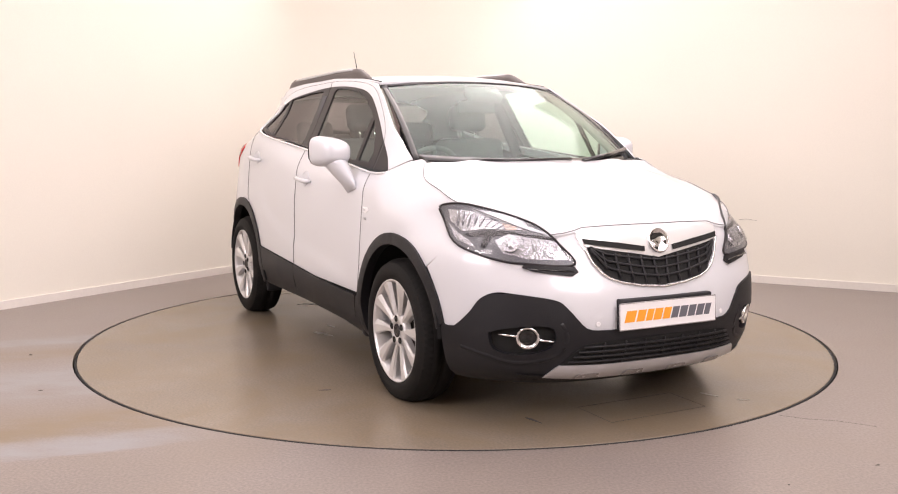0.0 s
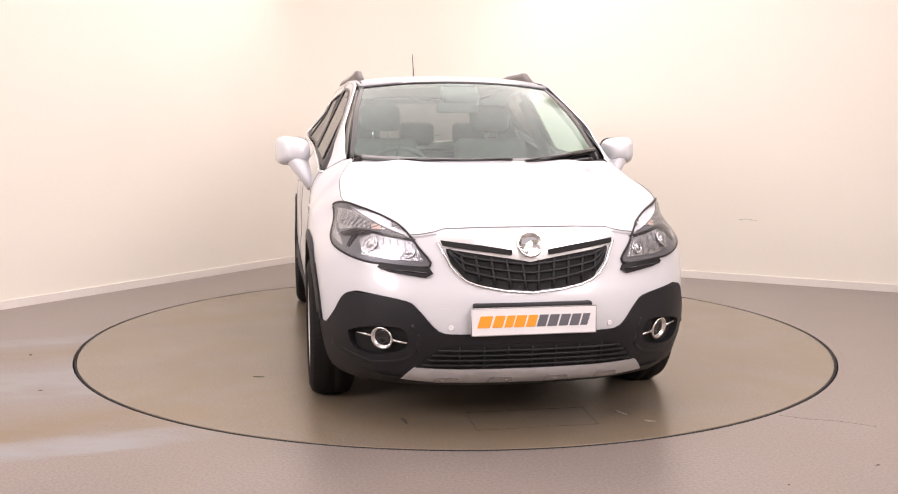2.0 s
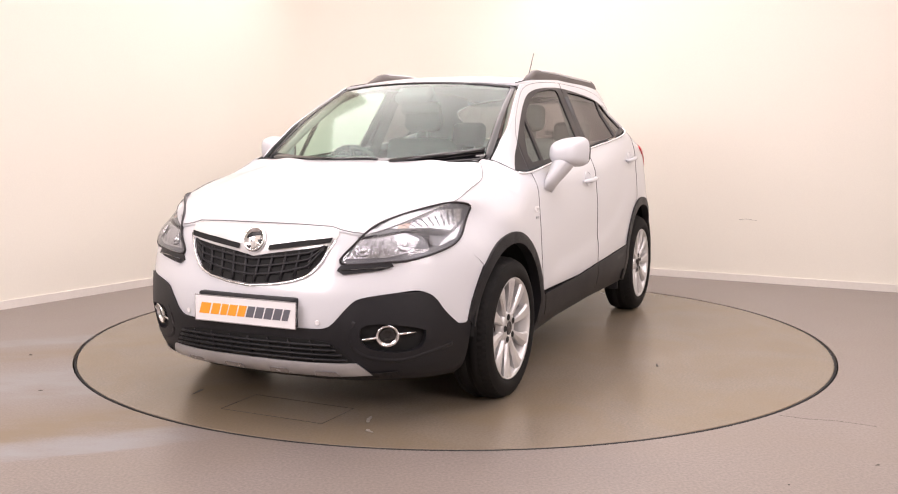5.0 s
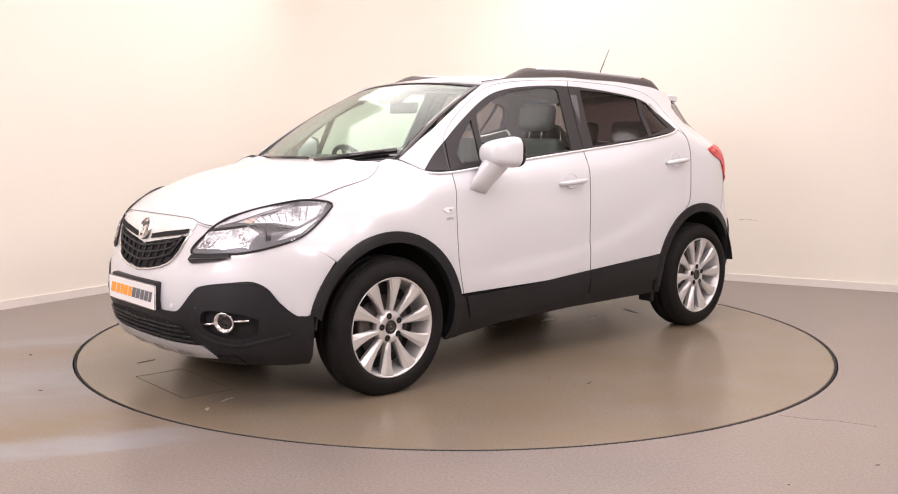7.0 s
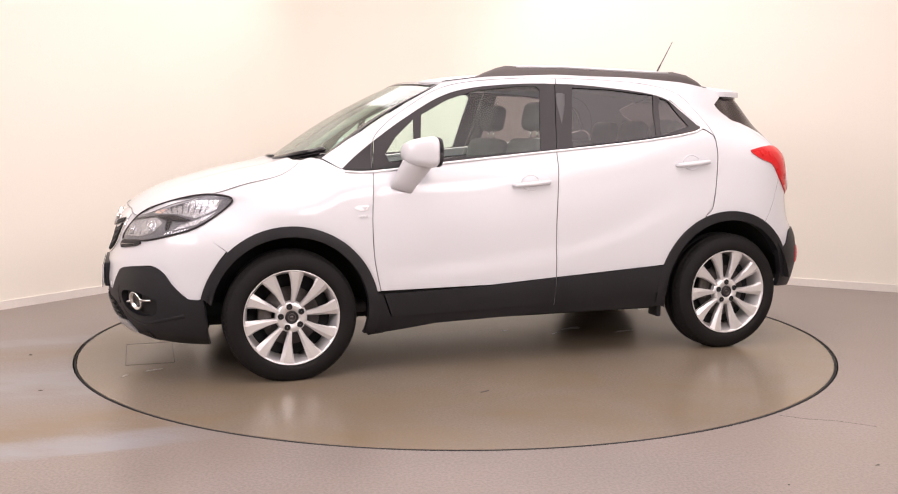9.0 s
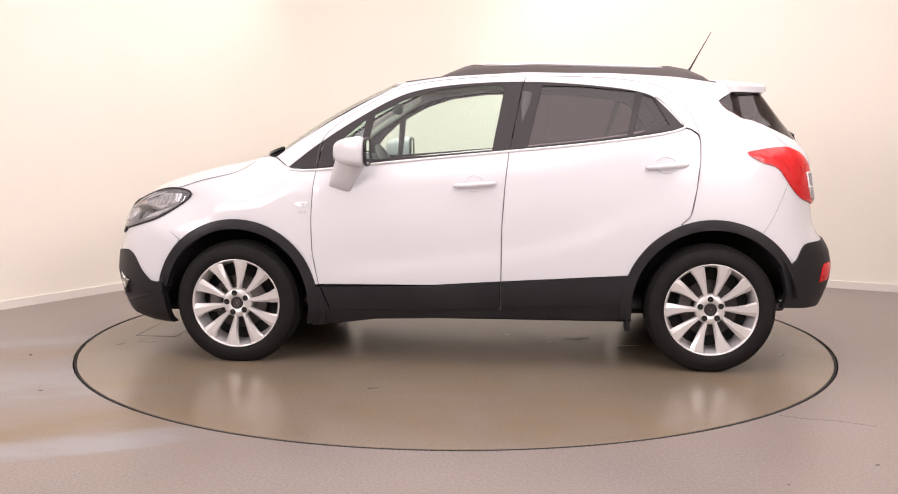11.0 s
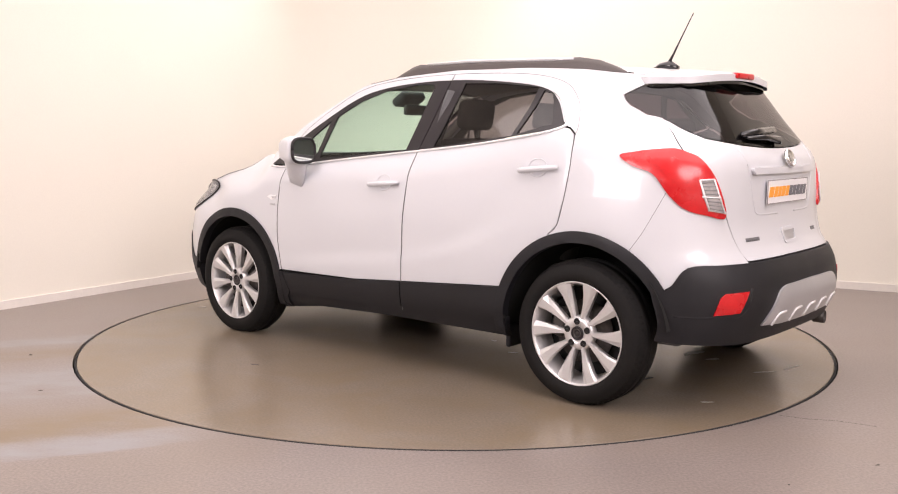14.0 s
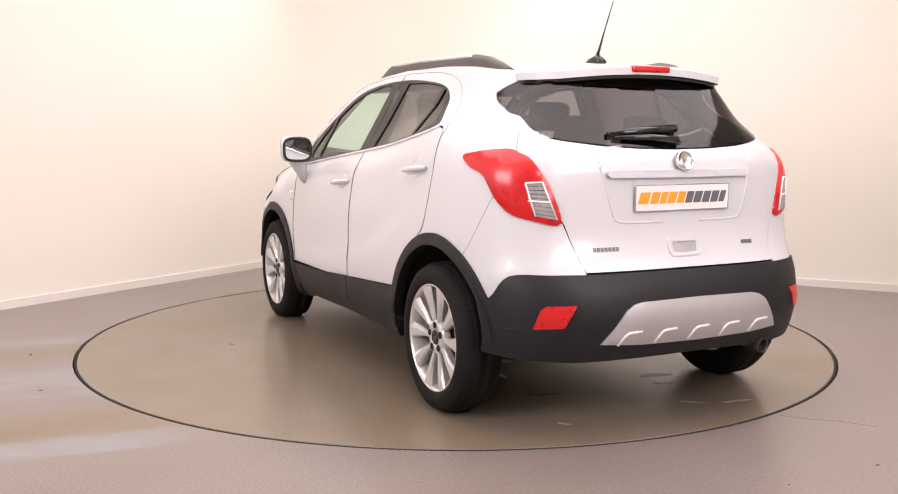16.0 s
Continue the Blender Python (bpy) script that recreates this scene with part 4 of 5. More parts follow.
for k in (0.24, 0.48, 0.72):
    path = []
    for i in range(33):
        y = -0.335 + 0.67 * i / 32
        zt, zb = grille_top(y), grille_low(y)
        z = zt + (zb - zt) * k
        if zb < zt - 0.01:
            path.append((math.copysign(arc_y(abs(y), z), y), z))
    tubes_on("grille_bar", path, 0.0055, PLASTIC, grille, "", 0.010)
for y in (0.036, 0.101, 0.165, 0.228, 0.287):
    for sg in (1, -1):
        zt, zb = grille_top(y) - 0.02, grille_low(y)
        tubes_on("grille_bar", [(sg * arc_y(y - 0.012 * t, zt + (zb - zt) * t), zt + (zb - zt) * t) for t in (0, 0.33, 0.66, 0.98)], 0.006, PLASTIC, grille, "", 0.009)
bar = panel("grille_crossbar", whole([(0, 0.848)] + front((0.20, 0.847), (0.345, 0.842), (0.375, 0.832), (0.385, 0.812), (0.372, 0.782), (0.345, 0.768), (0.09, 0.728)) + [(0, 0.712)]), BRIGHT, front_bumper,
            "bright chrome crossbar", off=0.012, thick=0.012, lip=0.007)
both("crossbar_slot", front((0.364, 0.803), (0.20, 0.782), (0.075, 0.762), (0.078, 0.741), (0.20, 0.758), (0.358, 0.782)), SHADOWGAP, bar, "black slot", off=0.017, thick=0.004)
rim = front((0.376, 0.79), (0.352, 0.745), (0.332, 0.70), (0.30, 0.66), (0.265, 0.636), (0.215, 0.618), (0.12, 0.60)) + [(0, 0.590)]
tubes_on("grille_surround", rim + [(-s, z) for s, z in rim[::-1][1:]], 0.006, CHROME, grille, "thin bright grille edge", 0.004)


def badge(s, z, r, off, parent, mirror=False):
    """A round chrome emblem with a plain dark shape on it."""
    bm = bmesh.new()
    disc_on(bm, s, z, off, [(r, -0.006), (r, 0.004), (r * 0.94, 0.009), (r * 0.86, 0.009), (r * 0.84, 0.004), (0.002, 0.005)], 36)
    e = part("emblem", bm, CHROME, parent, "round chrome emblem")
    p = body(s, z, off + 0.0062)
    q = body(s, z, off + 0.1062)
    n = (q - p).normalized()
    up = (body(s, z + 0.03, 0) - body(s, z - 0.03, 0)).normalized()
    n = (n - up * n.dot(up)).normalized()
    u = up.cross(n)
    bm = bmesh.new()
    for shape in (((-0.30, 0.62), (0.30, 0.66), (0.62, 0.42), (0.10, 0.38), (-0.34, 0.20), (-0.62, 0.16), (-0.60, 0.40)), ((0.30, 0.10), (0.66, 0.10), (0.62, -0.28), (0.40, -0.05)),
                  ((-0.60, -0.36), (-0.10, -0.36), (-0.32, -0.62)), ((-0.30, 0.06), (0.02, 0.12), (-0.12, -0.14))):
        vs = [bm.verts.new(p + r * 1.08 * (a * u + b * up)) for a, b in shape]
        lo = [bm.verts.new(v.co - n * 0.004) for v in vs]
        bm.faces.new(vs)
        for i in range(len(vs)):
            j = (i + 1) % len(vs)
            bm.faces.new((vs[j], vs[i], lo[i], lo[j]))
    bmesh.ops.recalc_face_normals(bm, faces=bm.faces)
    part("emblem_shape", bm, GLOSSBLACK, e, "plain dark shape", smooth=False)


badge(0.0, 0.778, 0.056, 0.016, front_bumper)


def number_plate(parent, centre, tilt, turn, w=0.524, h=0.111):
    """A white show plate: slanted orange and grey bars stand for the dealer's sign."""
    m = pose(*centre, 90 - tilt, 0, turn)
    bm = bmesh.new()
    box(bm, -w / 2, w / 2, -h / 2, h / 2, -0.003, 0.004, 0.002, m)
    plate = part("show_plate", bm, PLATEWHITE, parent, "white show plate with orange and grey bars", smooth=False)
    bm = bmesh.new()
    for a, b in (((-w / 2, -h / 2), (w / 2, -h / 2)), ((-w / 2, h / 2), (w / 2, h / 2)), ((-w / 2, -h / 2), (-w / 2, h / 2)), ((w / 2, -h / 2), (w / 2, h / 2))):
        tube(bm, [m @ Vector((*a, 0.003)), m @ Vector((*b, 0.003))], 0.0025, 6)
    part("plate_edge", bm, CLEARGREY, plate, "grey plate edge")
    widths = [0.062, 0.050, 0.040, 0.050, 0.046, 0.044, 0.048, 0.046, 0.046, 0.036]
    x = -0.232
    for i, lw in enumerate(widths):
        bm = bmesh.new()
        vs = []
        for zz in (0.002, 0.0055):
            vs.append([bm.verts.new(m @ Vector((x + dx * lw * 0.84 + dy * 0.30, dy, zz))) for dx, dy in ((0, -0.024), (1, -0.024), (1, 0.024), (0, 0.024))])
        bm.faces.new(vs[1])
        for k in range(4):
            bm.faces.new((vs[0][k], vs[0][(k + 1) % 4], vs[1][(k + 1) % 4], vs[1][k]))
        part("plate_bar", bm, ORANGE if i < 5 else GREY, plate, "orange bar" if i < 5 else "grey bar", smooth=False)
        x += lw
    return plate


bm = bmesh.new()
box(bm, 2.135, 2.182, -0.25, 0.25, 0.425, 0.552, 0.008)
part("plate_holder", bm, PLASTIC, front_bumper, "black plate holder")
number_plate(front_bumper, (2.188, 0, 0.481), 2, 90)

# lower grille, fog lamps, skid plate
lower = panel("lower_grille", whole([(0, 0.382)] + front((0.30, 0.378), (0.375, 0.368), (0.432, 0.328), (0.472, 0.272), (0.30, 0.272)) + [(0, 0.274)]), SHADOWGAP, front_bumper, "black lower grille", off=0.009, thick=0.004)
for k in (0.2, 0.42, 0.64, 0.86):
    z = 0.376 - 0.10 * k
    w = 0.37 + 0.085 * k
    tubes_on("grille_bar", [(math.copysign(arc_y(abs(y), z), y), z) for y in np.linspace(-w, w, 25)], 0.0055, PLASTIC, lower, "", 0.016, sides=6)
for y in (-0.30, -0.2, -0.1, 0.0001, 0.1, 0.2, 0.30):
    tubes_on("grille_bar", [(math.copysign(arc_y(abs(y), z), y), z) for z in (0.372, 0.32, 0.278)], 0.004, PLASTIC, lower, "", 0.014, sides=6)
skid = panel("skid_plate", whole([(0, 0.272)] + front((0.30, 0.272), (0.475, 0.276), (0.49, 0.262), (0.522, 0.218), (0.40, 0.207), (0.28, 0.203)) + [(0, 0.198)]), SILVER, front_bumper, "silver skid plate", off=0.022, thick=0.03, lip=0.006)
panel("bumper_lip", whole([(0, 0.204)] + front((0.30, 0.208), (0.50, 0.224), (0.62, 0.235), (0.60, 0.185), (0.40, 0.172)) + [(0, 0.166)]), PLASTIC, front_bumper, "black lip under the skid plate", off=0.012, thick=0.03)
for y in (-0.34, -0.12, 0.12, 0.34):
    a, b = y - 0.055, y + 0.055
    poly = [(math.copysign(arc_y(abs(v), z), v), z) for v, z in ((a + 0.012, 0.232), (b - 0.012, 0.232), (b, 0.207), (a, 0.207))]
    panel("skid_notch", poly, CLEARGREY, skid, "grey notch", off=0.0235, thick=0.003)
for m in (False, True):
    panel("fog_lamp_recess", [(a + (a - 0.82) * 0.06, b + (b - 0.385) * 0.06) for a, b in fog_hole], SATIN, front_bumper, "dark fog lamp recess", off=-0.030, thick=0.003, mirror=m)
    ridge = on((1.80, 0.80, 0.345), (1.90, 0.735, 0.318), (1.985, 0.64, 0.292), (2.07, 0.51, 0.318), (2.105, 0.462, 0.39), (2.10, 0.49, 0.462))
    tubes_on("bumper_ridge", smoothed(ridge, 5), 0.022, PLASTIC, front_bumper, "", -0.0135, m)
    s, z = near((2.02, 0.602, 0.396))
    bm = bmesh.new()
    disc_on(bm, s, z, -0.030, [(0.046, 0.0), (0.050, 0.026), (0.046, 0.031), (0.039, 0.026), (0.034, 0.010)], 32, m)
    fog = part("fog_lamp", bm, CHROME, front_bumper, "round fog lamp with chrome ring")
    bm = bmesh.new()
    disc_on(bm, s, z, -0.022, [(0.038, 0.003), (0.034, 0.011), (0.020, 0.014), (0.016, 0.008), (0.004, 0.010)], 28, m)
    part("lamp_glass", bm, GLOSSBLACK, fog, "dark lamp glass")
    for a, b in (((2.045, 0.565, 0.390), (2.088, 0.490, 0.378)), ((2.0, 0.645, 0.404), (1.955, 0.705, 0.410))):
        tubes_on("fog_lamp_bar", on(a, b), 0.0055, CHROME, fog, "chrome bar", -0.004, m)
    s, z = near((2.143, 0.338, 0.452))
    bm = bmesh.new()
    disc_on(bm, s, z, 0.0, [(0.011, 0.0), (0.010, 0.003), (0.007, 0.002), (0.001, 0.002)], 16, m)
    part("parking_sensor", bm, PLATEWHITE, front_bumper, "small round parking sensor")
tow = [near(q) for q in ((2.13, 0.376, 0.533), (2.143, 0.322, 0.530), (2.148, 0.31, 0.515), (2.149, 0.311, 0.482), (2.145, 0.33, 0.474), (2.137, 0.371, 0.474))]
panel("tow_eye_cover", tow, WHITE, front_bumper, "white tow eye cover", off=0.0015, thick=0.002, mirror=True, lip=0.0012)

seam = front((0.0001, 0.853), (0.20, 0.852), (0.345, 0.847), (0.385, 0.835), (0.43, 0.826), (0.485, 0.820))
tubes_on("bonnet_gap", [(-s, z) for s, z in seam[::-1]] + seam, 0.002, SEAM_SHADE, front_bumper, "grey line for the shade in the gap under the bonnet", 0.010)

# ---- headlamps ----
HL = [(2.073, 0.413, 0.697), (2.035, 0.459, 0.778), (1.973, 0.510, 0.843), (1.904, 0.568, 0.880), (1.76, 0.678, 0.924), (1.65, 0.735, 0.937), (1.555, 0.782, 0.917), (1.605, 0.822, 0.862),
      (1.735, 0.817, 0.780), (1.855, 0.750, 0.738), (1.946, 0.673, 0.712), (1.995, 0.602, 0.704)]
for m in (False, True):
    outline = [tuple(q) for q in catmull([Vector(q) for q in on(*HL)], 4, True)]
    lampbody = panel("headlamp", outline, LAMPGREY, car, "clear headlamp with dark grey housing", off=0.002, thick=0.004, mirror=m)
    panel("upper_reflector", on((1.70, 0.715, 0.908), (1.605, 0.768, 0.908), (1.64, 0.80, 0.862), (1.74, 0.79, 0.822), (1.83, 0.71, 0.838), (1.93, 0.575, 0.838), (1.90, 0.588, 0.862), (1.80, 0.655, 0.893)), REFLECT, lampbody,
          "bright upper reflector", off=0.005, thick=0.003, mirror=m)
    panel("indicator", on((1.875, 0.650, 0.862), (1.912, 0.597, 0.856), (1.925, 0.605, 0.838), (1.90, 0.643, 0.838)), AMBER, lampbody, "pale amber indicator", off=0.0065, thick=0.003, mirror=m)
    panel("lower_reflector", on((1.90, 0.700, 0.795), (1.925, 0.640, 0.822), (2.02, 0.475, 0.795), (2.06, 0.435, 0.718), (2.0, 0.585, 0.722), (1.935, 0.675, 0.745)), REFLECT, lampbody, "bright lower reflector", off=0.005, thick=0.003, mirror=m)
    panel("lamp_divider", on((1.76, 0.79, 0.812), (1.83, 0.70, 0.834), (1.92, 0.64, 0.831), (2.028, 0.468, 0.805), (2.025, 0.473, 0.794), (1.92, 0.645, 0.821), (1.875, 0.700, 0.806), (1.87, 0.722, 0.760), (1.855, 0.735, 0.765), (1.845, 0.72, 0.806), (1.80, 0.765, 0.803)), SATIN,
          lampbody, "dark divider", off=0.0062, thick=0.004, mirror=m)
    panel("corner_reflector", on((1.63, 0.81, 0.856), (1.73, 0.795, 0.815), (1.80, 0.762, 0.79), (1.835, 0.748, 0.762), (1.74, 0.805, 0.79)), REFLECT, lampbody, "bright corner reflector", off=0.005, thick=0.003, mirror=m)
    for q, r in (((1.945, 0.645, 0.775), 0.034), ((2.028, 0.495, 0.752), 0.030)):
        s, z = near(q)
        bm = bmesh.new()
        disc_on(bm, s, z, 0.005, [(r, 0.0), (r * 0.97, 0.006), (r * 0.72, 0.001), (r * 0.5, 0.0005), (r * 0.42, 0.006), (0.002, 0.008)], 24, m)
        part("lamp_bowl", bm, REFLECT, lampbody, "round lamp bowl")
    for k in range(9):
        t = k / 8
        a = Vector((1.66, 0.735, 0.908)).lerp(Vector((1.90, 0.60, 0.855)), t)
        b = Vector((1.70, 0.79, 0.845)).lerp(Vector((1.89, 0.645, 0.842)), t)
        tubes_on("reflector_rib", on(a, b), 0.0016, LAMPGREY, lampbody, "", 0.0075, m, 6)
    for k in range(7):
        t = k / 6
        a = Vector((1.93, 0.655, 0.815)).lerp(Vector((2.025, 0.478, 0.790)), t)
        b = Vector((1.955, 0.655, 0.742)).lerp(Vector((2.05, 0.455, 0.722)), t)
        tubes_on("reflector_rib", on(a, b), 0.0014, LAMPGREY, lampbody, "", 0.0065, m, 6)
    tubes_on("lamp_rim", outline + outline[:1], 0.005, SATIN, lampbody, "black rim", 0.006, m)
    panel("lens", outline, LENS, lampbody, "clear glossy lens", off=0.014, thick=0.010, mirror=m, lip=0.006)
    strip = panel("lamp_strip", on((1.990, 0.606, 0.704), (2.03, 0.53, 0.695), (2.075, 0.413, 0.690), (2.086, 0.402, 0.668), (2.080, 0.428, 0.652), (2.016, 0.573, 0.672), (1.988, 0.616, 0.688)), PLASTIC, front_bumper, "black strip under the headlamp",
                  off=0.014, thick=0.018, mirror=m, lip=0.004)
    tubes_on("strip_ridge", on((2.0, 0.60, 0.684), (2.078, 0.420, 0.672)), 0.004, GLOSSBLACK, strip, "", 0.015, m)

# ---- sides ----
for m in (False, True):
    i = 1 if m else 0
    sg = -1 if m else 1
    for x0, z0, x1, z1, door in ((0.078, 0.965, -0.137, 0.981, front_doors), (-0.925, 1.066, -1.137, 1.084, rear_doors)):
        path = [(x0 + (x1 - x0) * t, z0 + (z1 - z0) * t) for t in (0, 0.06, 0.3, 0.7, 0.94, 1)]
        bm = bmesh.new()
        pts = []
        for (x, z), o in zip(path, (0.004, 0.026, 0.034, 0.034, 0.026, 0.004)):
            p = body(arc_x(x, z), z, o)
            pts.append((p[0], sg * p[1], p[2]))
        tube(bm, pts, [0.008, 0.0125, 0.0135, 0.0135, 0.0125, 0.008], 12)
        part("door_handle", bm, WHITE, door[i], "white pull handle")
        cx, cz = (x0 + x1) / 2 + 0.005, (z0 + z1) / 2 + 0.006
        cup = [(arc_x(cx + 0.052 * math.cos(a), cz + 0.042 * math.sin(a)), cz + 0.042 * math.sin(a)) for a in (2 * math.pi * k / 24 for k in range(24))]
        tubes_on("cup_edge", cup + cup[:1], 0.0032, WHITE, door[i], "rim of the handle cup", 0.0008, m, 6)
        panel("handle_cup", cup, WHITE, door[i], "shallow handle cup", off=0.0012, thick=0.004, mirror=m, step=0.02)
    # mirror on its stalk
    bm = bmesh.new()
    nu, nv = 28, 16
    rows = []
    for b in range(nv + 1):
        v = -math.pi / 2 + math.pi * b / nv
        row = []
        for a in range(nu):
            u = 2 * math.pi * a / nu
            cx, cy, cz = (math.copysign(abs(math.cos(v)) ** 0.55 * abs(math.cos(u)) ** 0.6, math.cos(u)), math.copysign(abs(math.cos(v)) ** 0.55 * abs(math.sin(u)) ** 0.6, math.sin(u)), math.copysign(abs(math.sin(v)) ** 0.6, math.sin(v)))
            back = 0.35 if cx < 0 else 1.0
            x = 0.58 + cx * 0.135 * back
            y = 0.935 + cy * 0.092 * (1 - 0.12 * cx) - 0.02 * (cx > 0) * cx
            z = 1.145 + cz * 0.078 * (1 - 0.25 * max(cx, 0)) - 0.012 * cy * (cz < 0) + 0.01 * cy
            row.append(bm.verts.new((x, sg * y, z)))
        rows.append(row)
    for p, q in zip(rows[:-1], rows[1:]):
        for k in range(nu):
            bm.faces.new((p[k], p[(k + 1) % nu], q[(k + 1) % nu], q[k]))
    bmesh.ops.remove_doubles(bm, verts=bm.verts, dist=0.0004)
    bmesh.ops.recalc_face_normals(bm, faces=bm.faces)
    wing_mirror = part("wing_mirror", bm, WHITE, car, "white door mirror")
    bm = bmesh.new()
    ringpts = [(0.532, sg * (0.935 + 0.084 * math.copysign(abs(math.cos(a)) ** 0.6, math.cos(a))), 1.145 + 0.068 * math.copysign(abs(math.sin(a)) ** 0.6, math.sin(a))) for a in (2 * math.pi * k / 32 for k in range(32))]
    tube(bm, ringpts + ringpts[:1], 0.009, 8)
    part("mirror_rim", bm, SATIN, wing_mirror, "black mirror rim")
    bm = bmesh.new()
    fr = [bm.verts.new((0.5295, y, z)) for _, y, z in ringpts]
    bk = [bm.verts.new((0.536, y, z)) for _, y, z in ringpts]
    bm.faces.new(fr)
    bm.faces.new(bk[::-1])
    for k in range(32):
        bm.faces.new((fr[k], bk[k], bk[(k + 1) % 32], fr[(k + 1) % 32]))
    bmesh.ops.recalc_face_normals(bm, faces=bm.faces)
    part("mirror_glass", bm, MIRROR, wing_mirror, "mirror glass", smooth=False)
    bm = bmesh.new()
    stalk = [((0.70, 0.848, 0.945), 0.056, 0.016), ((0.685, 0.862, 0.985), 0.064, 0.030), ((0.66, 0.885, 1.03), 0.072, 0.044), ((0.635, 0.905, 1.075), 0.078, 0.058), ((0.625, 0.915, 1.10), 0.078, 0.062)]
    loops = []
    for (x, y, z), a, b in stalk:
        loops.append([bm.verts.new((x + a * math.cos(t), sg * (y + b * math.sin(t)), z + 0.015 * math.cos(t))) for t in (2 * math.pi * k / 20 for k in range(20))])
    for p, q in zip(loops[:-1], loops[1:]):
        for k in range(20):
            bm.faces.new((p[k], p[(k + 1) % 20], q[(k + 1) % 20], q[k]))
    bm.faces.new(loops[0])
    bm.faces.new(loops[-1])
    bmesh.ops.recalc_face_normals(bm, faces=bm.faces)
    part("mirror_stalk", bm, WHITE, wing_mirror, "white mirror stalk")
    # side repeater and lettering bar
    rep = panel("side_repeater", side((0.952, 0.862), (0.93, 0.874), (0.872, 0.874), (0.885, 0.85), (0.915, 0.845)), PLATEWHITE, car, "small white side repeater", off=0.005, thick=0.006, mirror=m, step=0.02, lip=0.002)
    panel("repeater_mark", side((0.912, 0.866), (0.884, 0.866), (0.898, 0.852)), SILVER, rep, "small grey mark", off=0.0065, thick=0.003, mirror=m, step=0.02)
    for x in (0.925, 0.909, 0.893):
        panel("badge_bar", side((x, 0.824), (x - 0.012, 0.824), (x - 0.012, 0.811), (x, 0.811)), SILVER, car, "small silver bar", off=0.003, thick=0.003, mirror=m, step=0.02)

# ---- tail ----
TL = [(-1.445, 0.815, 1.145), (-1.51, 0.79, 1.162), (-1.57, 0.77, 1.171), (-1.657, 0.714, 1.177), (-1.71, 0.695, 1.160), (-1.762, 0.667, 1.129), (-1.818, 0.619, 1.026), (-1.842, 0.577, 0.876), (-1.793, 0.683, 0.888),
      (-1.73, 0.753, 0.916), (-1.673, 0.788, 0.976), (-1.605, 0.806, 1.065), (-1.517, 0.824, 1.098)]
for m in (False, True):
    outline = [tuple(q) for q in catmull([Vector(q) for q in on(*TL)], 4, True)]
    tail = panel("tail_lamp", outline, RED, car, "red tail lamp with a clear corner", off=0.016, thick=0.02, mirror=m, lip=0.008)
    panel("inner_lamp", on((-1.60, 0.79, 1.135), (-1.68, 0.742, 1.14), (-1.735, 0.70, 1.09), (-1.76, 0.70, 1.0), (-1.74, 0.735, 0.955), (-1.69, 0.772, 1.01), (-1.64, 0.785, 1.08)), RED, tail, "raised red lens", off=0.0195, thick=0.006, mirror=m, lip=0.003)
    clear = panel("clear_lens", on((-1.767, 0.696, 1.040), (-1.804, 0.641, 1.043), (-1.836, 0.592, 0.892), (-1.802, 0.668, 0.906), (-1.78, 0.689, 0.968)), CLEARGREY, tail, "clear grey lens", off=0.018, thick=0.004, mirror=m, lip=0.001)
    for a, b in (((-1.776, 0.688, 0.968), (-1.822, 0.613, 0.962)), ((-1.767, 0.696, 1.040), (-1.804, 0.641, 1.043)), ((-1.804, 0.641, 1.043), (-1.836, 0.592, 0.892)), ((-1.767, 0.696, 1.040), (-1.80, 0.668, 0.906))):
        tubes_on("lens_bar", on(a, b), 0.0042, PLATEWHITE, clear, "white bar", 0.019, m, 6)
    for k in range(8):
        t = (k + 0.5) / 8
        a = Vector((-1.768, 0.694, 1.036)).lerp(Vector((-1.804, 0.664, 0.910)), t)
        b = Vector((-1.804, 0.641, 1.038)).lerp(Vector((-1.834, 0.595, 0.896)), t)
        tubes_on("lens_stripe", on(a, b), 0.0022, LAMPGREY, clear, "", 0.0185, m, 6)
    panel("rear_reflector", on((-1.858, 0.713, 0.457), (-1.880, 0.690, 0.535), (-1.895, 0.672, 0.552), (-1.954, 0.568, 0.557), (-1.933, 0.615, 0.465)), RED, rear_bumper, "red bumper reflector", off=0.017, thick=0.012, mirror=m, lip=0.003)
    tubes_on("bumper_ridge", smoothed(on((-1.72, 0.80, 0.452), (-1.80, 0.752, 0.448), (-1.858, 0.705, 0.449), (-1.93, 0.615, 0.452), (-1.955, 0.57, 0.50), (-1.962, 0.55, 0.565)), 4), 0.016, PLASTIC, rear_bumper, "", -0.0065, m)
half = [(LENGTH, 0.565)] + rearward((0.29, 0.560), (0.33, 0.552), (0.368, 0.53), (0.412, 0.47), (0.466, 0.392), (0.30, 0.380)) + [(LENGTH, 0.376)]
rear_skid = panel("rear_skid_plate", whole(half), SILVER, rear_bumper, "silver rear skid plate", off=0.022, thick=0.02, lip=0.005)
for y in (-0.34, -0.17, 0.0, 0.17, 0.34):
    pts = []
    for dy, z in ((0.055, 0.385), (0.03, 0.425), (0.015, 0.437), (-0.045, 0.440)):
        s = arc_y(abs(y + dy), z, True)
        pts.append((s if y + dy > 0 else 2 * LENGTH - s, z))
    tubes_on("skid_rib", pts, 0.006, PLATEWHITE, rear_skid, "raised rib", 0.022)
